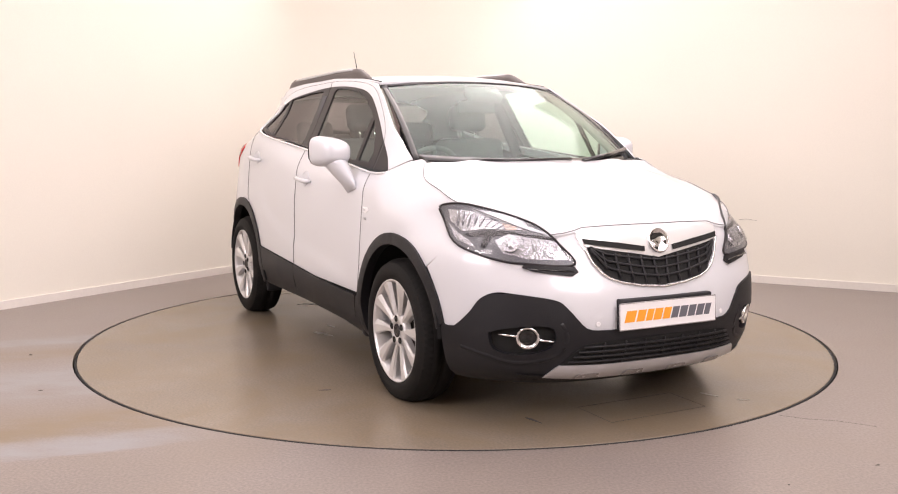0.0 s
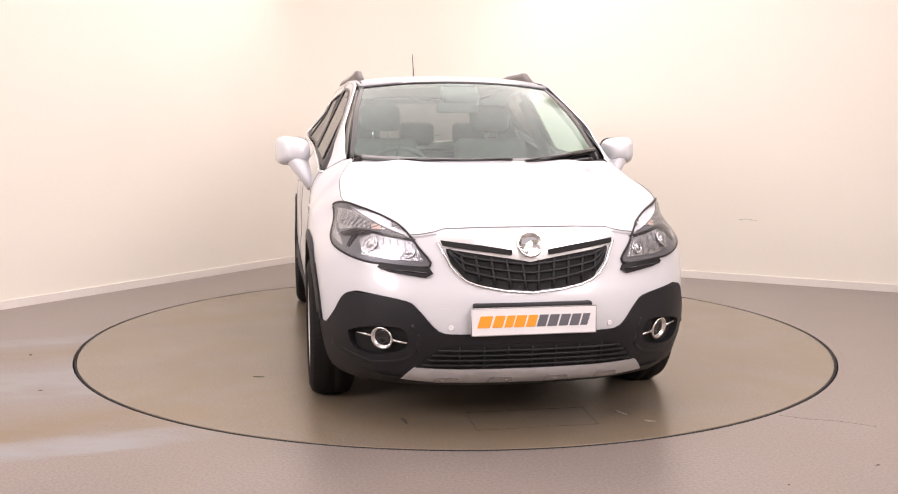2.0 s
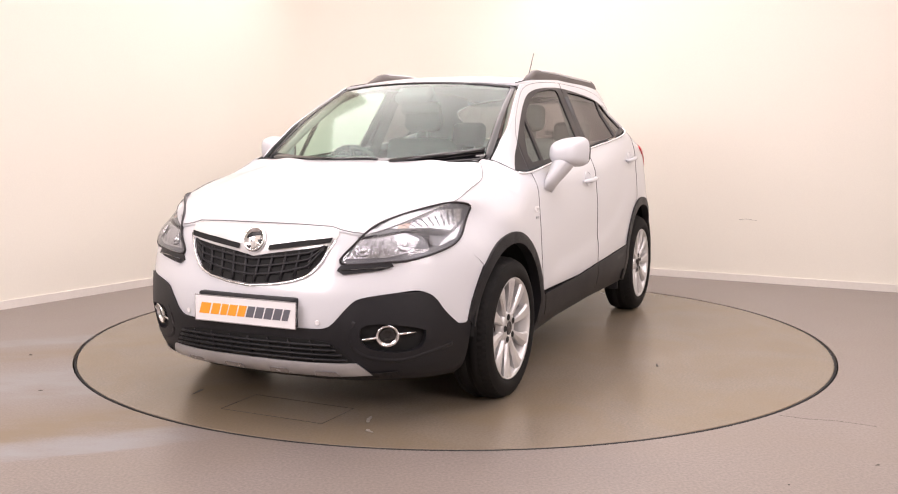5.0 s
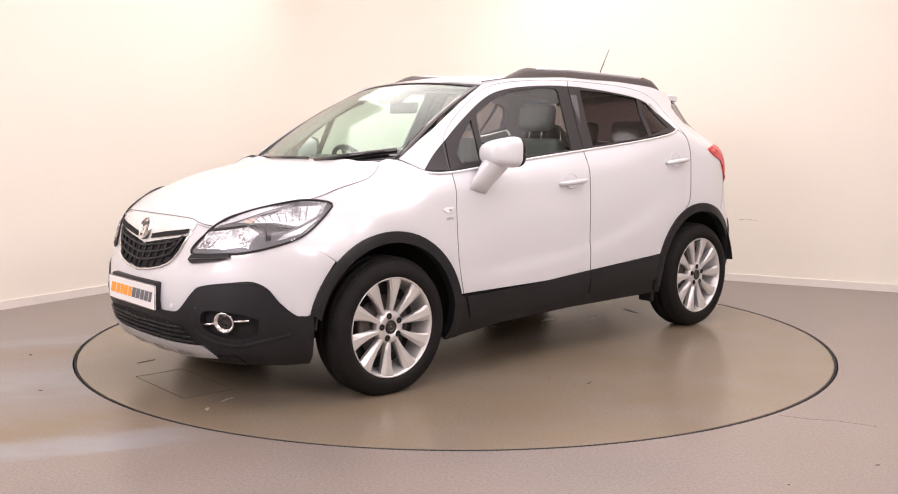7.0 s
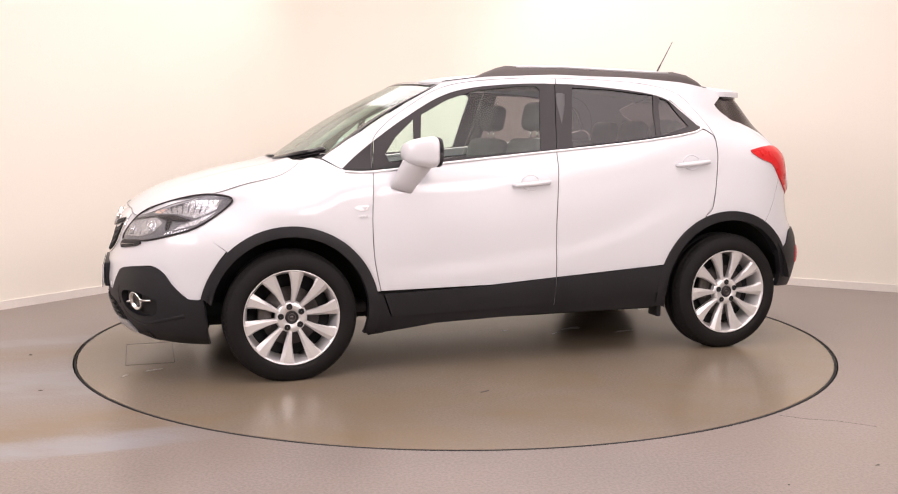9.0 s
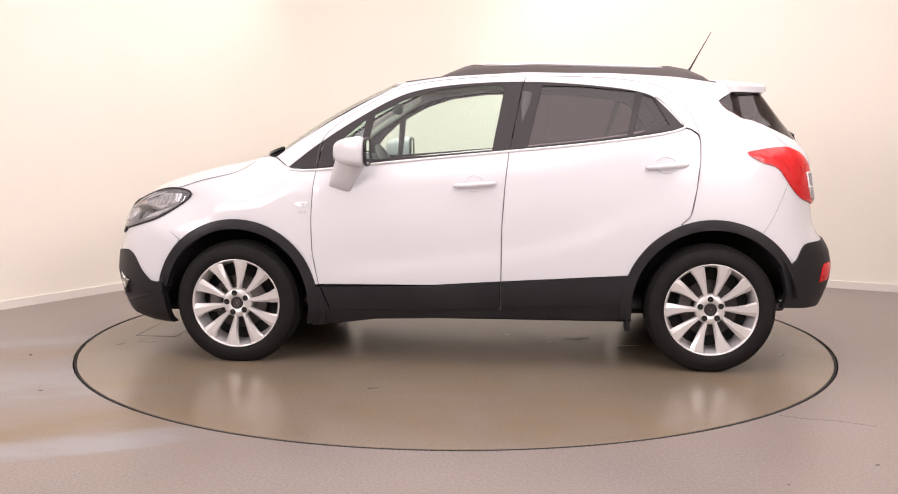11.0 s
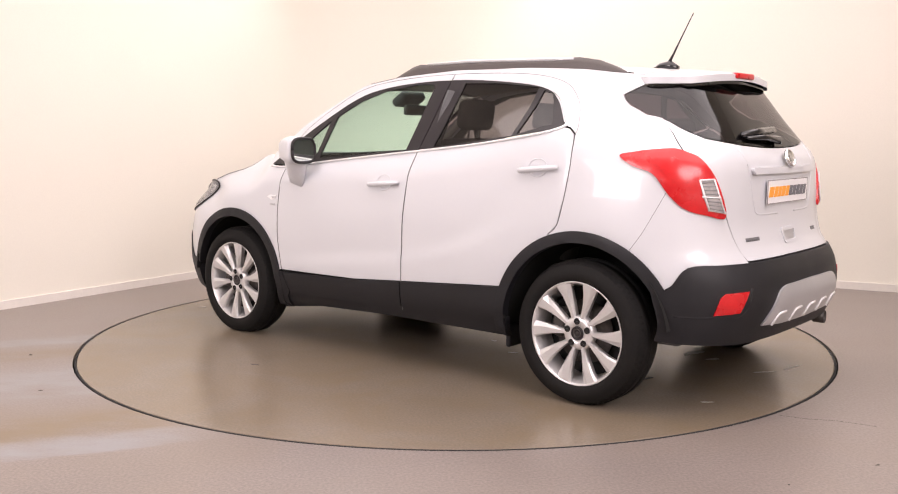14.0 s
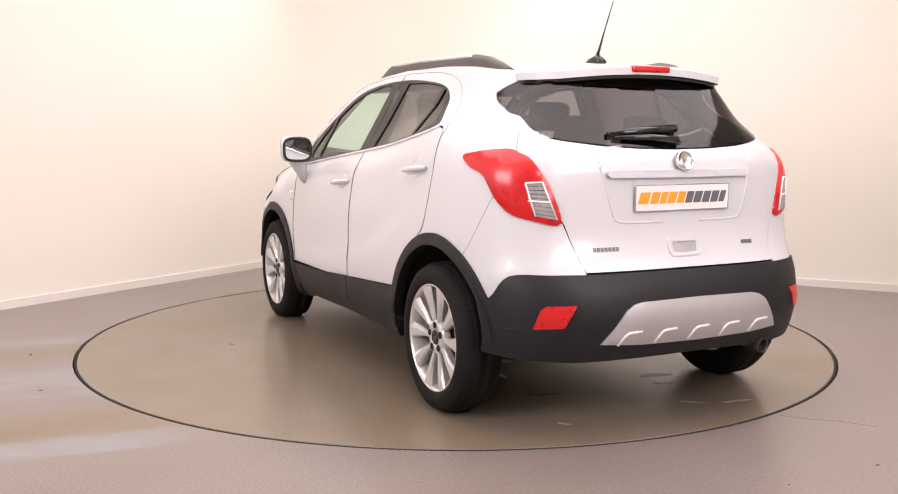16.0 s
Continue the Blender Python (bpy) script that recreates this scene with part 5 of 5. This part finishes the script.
grip = panel("tailgate_grip", whole([(LENGTH, 1.088)] + rearward((0.30, 1.088), (0.378, 1.086), (0.38, 1.074), (0.368, 1.058)) + [(LENGTH, 1.056)]), WHITE, tailgate, "bright strip over the plate", off=0.024, thick=0.026, lip=0.005)
badge(LENGTH, 1.118, 0.044, 0.024, tailgate)
number_plate(tailgate, (-1.896, 0, 0.972), -1, -90, 0.50, 0.108)
half = [(LENGTH, 0.800)] + rearward((0.075, 0.800), (0.086, 0.790), (0.080, 0.735), (0.070, 0.726)) + [(LENGTH, 0.725)]
hole = whole([(LENGTH, 0.785)] + rearward((0.066, 0.785), (0.060, 0.742)) + [(LENGTH, 0.738)])
panel("handle_frame", whole(half), WHITE, tailgate, "white tailgate handle", off=0.008, thick=0.008, holes=[hole], step=0.02, lip=0.002)
panel("handle_cup", hole, SILVER, tailgate, "grey handle recess", off=0.001, thick=0.002, step=0.02)
for y0, n in ((0.45, 7), (-0.335, 4)):
    for k in range(n):
        y = y0 - 0.0175 * k - 0.001
        q = []
        for a, z in ((y, 0.774), (y - 0.013, 0.774), (y - 0.013, 0.758), (y, 0.758)):
            s = arc_y(abs(a), z, True)
            q.append((s if a > 0 else 2 * LENGTH - s, z))
        panel("badge_bar", q, LAMPGREY, tailgate, "small grey bar", off=0.003, thick=0.003, step=0.02)
# creases of the number plate recess
for m in (False, True):
    recess = rearward((0.415, 1.18), (0.405, 1.10), (0.385, 1.03), (0.355, 0.93), (0.335, 0.885), (0.28, 0.872), (0.1, 0.870))
    tubes_on("tailgate_crease", smoothed(recess, 4), 0.006, WHITE, tailgate, "", -0.003, m)
bm = bmesh.new()
blade = [body(arc_y(0.325, 1.236, True), 1.236, 0.012), body(arc_y(0.16, 1.250, True), 1.250, 0.016), body(2 * LENGTH - arc_y(0.03, 1.262, True), 1.262, 0.018)]
tube(bm, blade, [0.012, 0.020, 0.018], 10)
arm = [body(arc_y(0.30, 1.222, True), 1.222, 0.014), body(arc_y(0.12, 1.224, True), 1.224, 0.024), body(2 * LENGTH - arc_y(0.005, 1.215, True), 1.215, 0.026), body(2 * LENGTH - arc_y(0.01, 1.20, True), 1.20, 0.01)]
tube(bm, arm, [0.008, 0.014, 0.018, 0.02], 10)
part("rear_wiper", bm, GLOSSBLACK, tailgate, "black rear wiper")
bm = bmesh.new()
zs = spoiler_at(-1.65, 0)[2]
box(bm, -1.670, -1.61, -0.102, 0.102, zs - 0.031, zs - 0.003, 0.007)
part("brake_light", bm, RED, spoiler, "red high brake light")
panel("spoiler_underside", [(-1.42, -0.53), (-1.42, 0.53), (-1.52, 0.485), (-1.585, 0.435), (-1.62, 0.34), (-1.645, 0.0), (-1.62, -0.34), (-1.585, -0.435), (-1.52, -0.485)], GLOSSBLACK, spoiler, "black spoiler underside", where=spoiler_at, off=-0.036, thick=0.02)

# ---- roof ----
for sg in (1, -1):
    bm = bmesh.new()
    rows = []
    for x, h, w in ((0.215, 0.004, 0.020), (0.13, 0.034, 0.024), (0.05, 0.064, 0.026), (0.00, 0.074, 0.027), (-0.06, 0.068, 0.026), (-0.35, 0.060, 0.022), (-0.65, 0.056, 0.022), (-0.92, 0.060, 0.024), (-1.06, 0.072, 0.027), (-1.16, 0.064, 0.03), (-1.25, 0.036, 0.03),
                    (-1.31, 0.003, 0.024)):
        y = roof_edge_y(max(x, -1.35)) - 0.042
        z = roof_at(x, y)[2] - 0.010
        rows.append([bm.verts.new((x, sg * (y + dy), zz)) for dy, zz in ((w, z - 0.015), (w * 0.9, z + h * 0.5), (w * 0.5, z + h * 0.88), (-w * 0.5, z + h * 0.88), (-w * 0.9, z + h * 0.5), (-w, z - 0.01))])
    for p, q in zip(rows[:-1], rows[1:]):
        for k in range(5):
            bm.faces.new((p[k], p[k + 1], q[k + 1], q[k]))
    bm.faces.new(rows[0])
    bm.faces.new(rows[-1])
    bmesh.ops.recalc_face_normals(bm, faces=bm.faces)
    rail = part("roof_rail", bm, RAILGREY, car, "dark grey roof rail")
    bm = bmesh.new()
    tube(bm, [(x, sg * (roof_edge_y(x) - 0.034), roof_at(x, roof_edge_y(x) - 0.042)[2] - 0.010 + h) for x, h in ((-0.06, 0.058), (-0.35, 0.053), (-0.65, 0.049), (-0.92, 0.050), (-1.03, 0.052))], 0.0095, 8)
    part("rail_top", bm, SILVER, rail, "silver rail top")
    bm = bmesh.new()
    tube(bm, [Vector((x, sg * (roof_edge_y(x) - 0.030), roof_at(x, roof_edge_y(x) - 0.03)[2] + 0.001)) for x in (0.38, 0.2, 0.0, -0.3, -0.6, -0.9, -1.2, -1.33)], 0.004, 6)
    part("roof_channel", bm, SATIN, roof, "black roof channel")
bm = bmesh.new()
zr = roof_at(-1.25, 0)[2]
tube(bm, [(-1.16, 0.0, zr - 0.002), (-1.21, 0.0, zr + 0.012), (-1.26, 0.0, zr + 0.018), (-1.30, 0, zr - 0.004)], [0.012, 0.024, 0.026, 0.02], 12)
antenna = part("antenna", bm, GLOSSBLACK, car, "black roof antenna")
bm = bmesh.new()
tube(bm, [(-1.245, 0, zr + 0.02), (-1.275, 0.003, zr + 0.07), (-1.31, 0.006, zr + 0.135)], [0.011, 0.006, 0.004], 10)
tube(bm, [(-1.31, 0.006, zr + 0.135), (-1.385, 0.01, 1.848)], [0.0035, 0.0025], 8)
part("mast", bm, SATIN, antenna, "thin black mast")
# wipers and cowl
bm = bmesh.new()
rows = []
for i in range(25):
    u = -0.99 + 1.98 * i / 24
    p = screen_at(u, 0.0, -0.004)
    xe = 1.26 - 0.11 * abs(u) ** 2.2
    q = Vector((xe + 0.012, p[1] * 1.0, p[2] - 0.012))
    rows.append([bm.verts.new(p), bm.verts.new(q), bm.verts.new(q - Vector((0, 0, 0.03))), bm.verts.new(p - Vector((0, 0, 0.03)))])
for p, q in zip(rows[:-1], rows[1:]):
    for k in range(4):
        bm.faces.new((p[k], p[(k + 1) % 4], q[(k + 1) % 4], q[k]))
bmesh.ops.recalc_face_normals(bm, faces=bm.faces)
part("cowl", bm, PLASTIC, car, "black windscreen cowl")
for pts in (((0.30, 0.0), (0.62, 0.03), (0.94, 0.065)), ((-0.62, 0.0), (-0.25, 0.012), (0.20, 0.02))):
    bm = bmesh.new()
    tube(bm, [screen_at(u, v, 0.02) for u, v in pts], [0.010, 0.014, 0.012] if pts[0][0] > 0 else 0.007, 8)
    wiper = part("wiper", bm, GLOSSBLACK, car, "black windscreen wiper")
    bm = bmesh.new()
    tube(bm, [screen_at(u, v - 0.005, 0.006) for u, v in pts], 0.006, 6)
    part("wiper_blade", bm, SATIN, wiper, "thin rubber blade")


# ---- cabin ----
def cushion(bm, lx, ly, lz, bevel, m):
    vs = box(bm, -lx / 2, lx / 2, -ly / 2, ly / 2, -lz / 2, lz / 2, 0)
    es = list({e for v in vs for e in v.link_edges})
    r = bmesh.ops.bevel(bm, geom=es, offset=bevel, segments=4, affect="EDGES", profile=0.5)
    done = set(r["verts"]) | {v for v in vs if v.is_valid}
    bmesh.ops.transform(bm, matrix=m, verts=list(done))


def car_seat(x, y, wide=0.50, back=0.62, headrests=(0.0,), high=0.33):
    bm = bmesh.new()
    cushion(bm, 0.52, wide, 0.16, 0.05, pose(x + 0.10, y, 0.55, 0, -6, 0))
    s = part("car_seat", bm, CLOTH, car, "dark cloth car seat")
    bm = bmesh.new()
    cushion(bm, 0.14, wide * 0.96, back, 0.055, pose(x - 0.22, y, 0.60 + back / 2, 0, -14, 0))
    part("seat_back", bm, CLOTH, s, "dark cloth seat back")
    for dy in headrests:
        bm = bmesh.new()
        cushion(bm, 0.10, 0.26, 0.17, 0.045, pose(x - 0.315, y + dy, 0.60 + back + 0.125, 0, -10, 0))
        part("headrest", bm, CLOTH, s, "dark headrest")
        for d in (-0.05, 0.05):
            bm = bmesh.new()
            tube(bm, [(x - 0.295, y + dy + d, 0.60 + back - 0.03), (x - 0.31, y + dy + d, 0.60 + back + 0.08)], 0.006)
            part("headrest_post", bm, CHROME, s, "chrome post")


car_seat(0.05, 0.36)
car_seat(0.05, -0.36)
car_seat(-0.80, 0.0, 1.22, 0.52, (-0.40, 0.0, 0.40))
bm = bmesh.new()
cushion(bm, 0.42, 1.36, 0.20, 0.06, pose(0.92, 0, 0.965, 0, 6, 0))
dash = part("dashboard", bm, DASH, car, "dark grey dashboard")
bm = bmesh.new()
cushion(bm, 0.20, 0.36, 0.08, 0.035, pose(0.80, -0.36, 1.075))
cushion(bm, 0.16, 0.34, 0.05, 0.02, pose(0.84, 0.0, 1.07))
part("instrument_hood", bm, DASH, dash, "dark instrument hood")
bm = bmesh.new()
wm = pose(0.60, -0.36, 1.00, 0, -62, 0)
n = 40
pts = [wm @ Vector((0.185 * math.cos(2 * math.pi * k / n), 0.185 * math.sin(2 * math.pi * k / n), 0)) for k in range(n + 1)]
tube(bm, pts, 0.015, 10)
wheel = part("steering_wheel", bm, DASH, car, "dark steering wheel")
bm = bmesh.new()
for a in (-100, 0, 180):
    tube(bm, [wm @ Vector((0.05 * math.cos(radians(a)), 0.05 * math.sin(radians(a)), -0.01)), wm @ Vector((0.18 * math.cos(radians(a)), 0.18 * math.sin(radians(a)), 0))], 0.016, 8)
cushion(bm, 0.13, 0.15, 0.05, 0.02, wm)
part("wheel_hub", bm, DASH, wheel, "dark hub and spokes")
panel("headlining", [(0.42, -0.50), (0.42, 0.50), (0.0, 0.54), (-0.8, 0.53), (-1.40, 0.46), (-1.40, -0.46), (-0.8, -0.53), (0.0, -0.54)], LINING, car, "pale headlining", where=roof_at, off=-0.03, thick=0.012, step=0.08)
bm = bmesh.new()
cushion(bm, 0.06, 0.215, 0.125, 0.025, pose(0.575, 0, 1.462, 0, -58, 0))
sensor = part("sensor_housing", bm, DASH, car, "dark sensor housing at the screen top")
bm = bmesh.new()
cushion(bm, 0.03, 0.24, 0.065, 0.012, pose(0.50, 0.0, 1.392, 0, -8, 0))
part("rear_view_mirror", bm, DASH, car, "dark rear view mirror")
for sg in (1, -1):
    # inner door cards and pillar trims
    bm = bmesh.new()
    box(bm, -0.80, 0.84, sg * 0.77 - 0.02, sg * 0.77 + 0.02, 0.40, 1.04, 0.015)
    part("door_card", bm, DASH, car, "dark door lining")
    bm = bmesh.new()
    box(bm, -1.15, -0.805, sg * 0.77 - 0.02, sg * 0.77 + 0.02, 0.88, 1.04, 0.015)
    part("side_lining", bm, DASH, car, "dark side lining")
    bm = bmesh.new()
    tube(bm, [(-0.245, sg * 0.745, 1.10), (-0.30, sg * 0.60, 1.46)], 0.035, 8)
    part("pillar_trim", bm, DASH, car, "dark pillar lining")
    bm = bmesh.new()
    tube(bm, [(0.98, sg * 0.68, 1.09), (0.72, sg * 0.63, 1.28), (0.42, sg * 0.555, 1.47)], 0.022, 8)
    part("pillar_trim", bm, LINING, car, "pale pillar lining")
bm = bmesh.new()
box(bm, -1.60, -1.05, -0.62, 0.62, 1.06, 1.09, 0.01)
part("parcel_shelf", bm, CLOTH, car, "dark parcel shelf")
bm = bmesh.new()
box(bm, -1.70, 0.95, -0.70, 0.70, 0.29, 0.34, 0.02)
part("cabin_floor", bm, CLOTH, car, "dark cabin floor")


# ---- wheels ----
def spoke_mesh(bm, m, ang):
    """One tapering twisted spoke from hub to rim, as on a directional wheel."""
    rows = []
    for t, hw, y, sh in ((0.0, 0.010, 0.070, 0.0), (0.15, 0.0115, 0.076, 0.004), (0.45, 0.019, 0.082, 0.010), (0.75, 0.030, 0.088, 0.012), (0.95, 0.040, 0.091, 0.010), (1.0, 0.042, 0.090, 0.010)):
        r = 0.052 + t * 0.187
        rows.append([(r, -hw + sh, y - 0.010), (r, -hw * 0.75 + sh, y), (r, hw * 0.35 + sh, y + 0.001), (r, hw + sh, y - 0.012), (r, hw * 0.8 + sh, y - 0.04), (r, -hw * 0.8 + sh, y - 0.04)])
    turn = pose(0, 0, 0, 0, ang, 0)
    vs = [[bm.verts.new(m @ (turn @ Vector((c, y, b)))) for c, b, y in row] for row in rows]
    for p, q in zip(vs[:-1], vs[1:]):
        for k in range(6):
            f = bm.faces.new((p[k], p[(k + 1) % 6], q[(k + 1) % 6], q[k]))
    bm.faces.new(vs[0])
    bm.faces.new(vs[-1])
    bmesh.ops.recalc_face_normals(bm, faces=bm.faces)


FRONT_Z, REAR_Z = 0.327 - LIFT, 0.336 - LIFT


def wheel_at(x, y, spin):
    s = 1 if y > 0 else -1
    m = pose(x, y, FRONT_Z if x > 0 else REAR_Z, 0, 0, 0 if s > 0 else 180) @ pose(0, 0, 0, 0, spin, 0)
    bm = bmesh.new()
    lathe(bm, [(0.238, 0.07), (0.243, 0.090), (0.250, 0.099), (0.268, 0.105), (0.288, 0.104), (0.305, 0.098), (0.318, 0.090), (0.323, 0.088), (0.331, 0.072), (0.337, 0.05), (0.338, 0.0), (0.337, -0.05), (0.326, -0.085), (0.30, -0.1), (0.22, -0.1)], 72, m)
    for k in range(72):
        a0 = 2 * math.pi * k / 72
        lug = [m @ Vector((r * math.cos(a0 + da), yy, r * math.sin(a0 + da))) for r, yy, da in ((0.322, 0.0905, 0), (0.322, 0.0905, 0.05), (0.339, 0.056, 0.06), (0.339, 0.056, 0.01))]
        vs = [bm.verts.new(q) for q in lug]
        bm.faces.new(vs)
    for yy in (-0.03, 0.03):
        lathe(bm, [(0.3375, yy - 0.022), (0.3405, yy - 0.02), (0.3405, yy + 0.02), (0.3375, yy + 0.022)], 72, m)
    for v in bm.verts:  # flattened where it stands
        v.co.z = max(v.co.z, 0.0005 - LIFT)
    tyre = part("wheel", bm, RUBBER, car, "black tyre on a silver ten-spoke alloy wheel")
    bm = bmesh.new()
    lathe(bm, [(0.240, 0.086), (0.2445, 0.093), (0.243, 0.096), (0.238, 0.095), (0.232, 0.080), (0.222, 0.05), (0.215, 0.0), (0.212, -0.09)], 72, m)
    rim = part("rim", bm, ALLOY, tyre, "silver alloy rim")
    for k in range(10):
        bm = bmesh.new()
        spoke_mesh(bm, m, 36 * k)
        sp = part("spoke", bm, ALLOY, tyre, "")
        for p in sp.data.polygons:
            p.use_smooth = False
    bm = bmesh.new()
    lathe(bm, [(0.082, 0.040), (0.080, 0.066), (0.071, 0.076), (0.035, 0.0785), (0.033, 0.070)], 40, m)
    part("hub", bm, ALLOY, tyre, "silver hub")
    bm = bmesh.new()
    lathe(bm, [(0.0335, 0.070), (0.032, 0.080), (0.026, 0.081), (0.024, 0.078), (0.001, 0.079)], 28, m)
    cap = part("centre_cap", bm, SATIN, tyre, "round dark centre cap")
    bm = bmesh.new()
    lathe(bm, [(0.0215, 0.0775), (0.0205, 0.0815), (0.0165, 0.0815), (0.0155, 0.0775)], 24, m)
    lathe(bm, [(0.010, 0.0775), (0.008, 0.0805), (0.001, 0.081)], 16, m)
    part("cap_ring", bm, IRON, cap, "dull metal ring and dot")
    for k in range(5):
        a = radians(72 * k + 20)
        bm = bmesh.new()
        mm = m @ pose(0.056 * math.cos(a), 0, 0.056 * math.sin(a))
        lathe(bm, [(0.0160, 0.0790), (0.0150, 0.0815), (0.0135, 0.0805), (0.001, 0.0800)], 14, mm)
        part("wheel_bolt", bm, SHADOWGAP, tyre, "dark bolt hole")
    bm = bmesh.new()
    lathe(bm, [(0.150, 0.005), (0.150, 0.018), (0.075, 0.018), (0.07, 0.04), (0.001, 0.04)], 48, m)
    part("brake_disc", bm, IRON, tyre, "rusty brake disc")
    bm = bmesh.new()
    cushion(bm, 0.07, 0.05, 0.14, 0.015, m @ pose(0.125, 0.02, 0.04, 0, -18, 0))
    part("brake_caliper", bm, IRON, tyre, "dull brake caliper")
    # black disc added inside the rim in place of the shade behind the spokes
    bm = bmesh.new()
    lathe(bm, [(0.211, -0.02), (0.15, -0.02), (0.001, -0.02)], 40, m)
    part("wheel_shadow", bm, SHADOWGAP, tyre, "black disc added as the shade behind the spokes")


for wx, wy, spin in ((1.278, 0.782, 14), (-1.274, 0.792, 4), (1.278, -0.782, 8), (-1.274, -0.792, 22)):
    wheel_at(wx, wy, spin)


def motions():
    rows, disc = [], []
    for t, a in TURN:
        c, s = math.cos(radians(a)), math.sin(radians(a))
        rows.append((t, pose(c * OFF_X - s * OFF_Y, s * OFF_X + c * OFF_Y, LIFT, 0, 0, a)))
        disc.append((t, pose(0, HUB_Y, 0, 0, 0, a)))
    walk(car, rows)
    walk(turntable, disc)


motions()
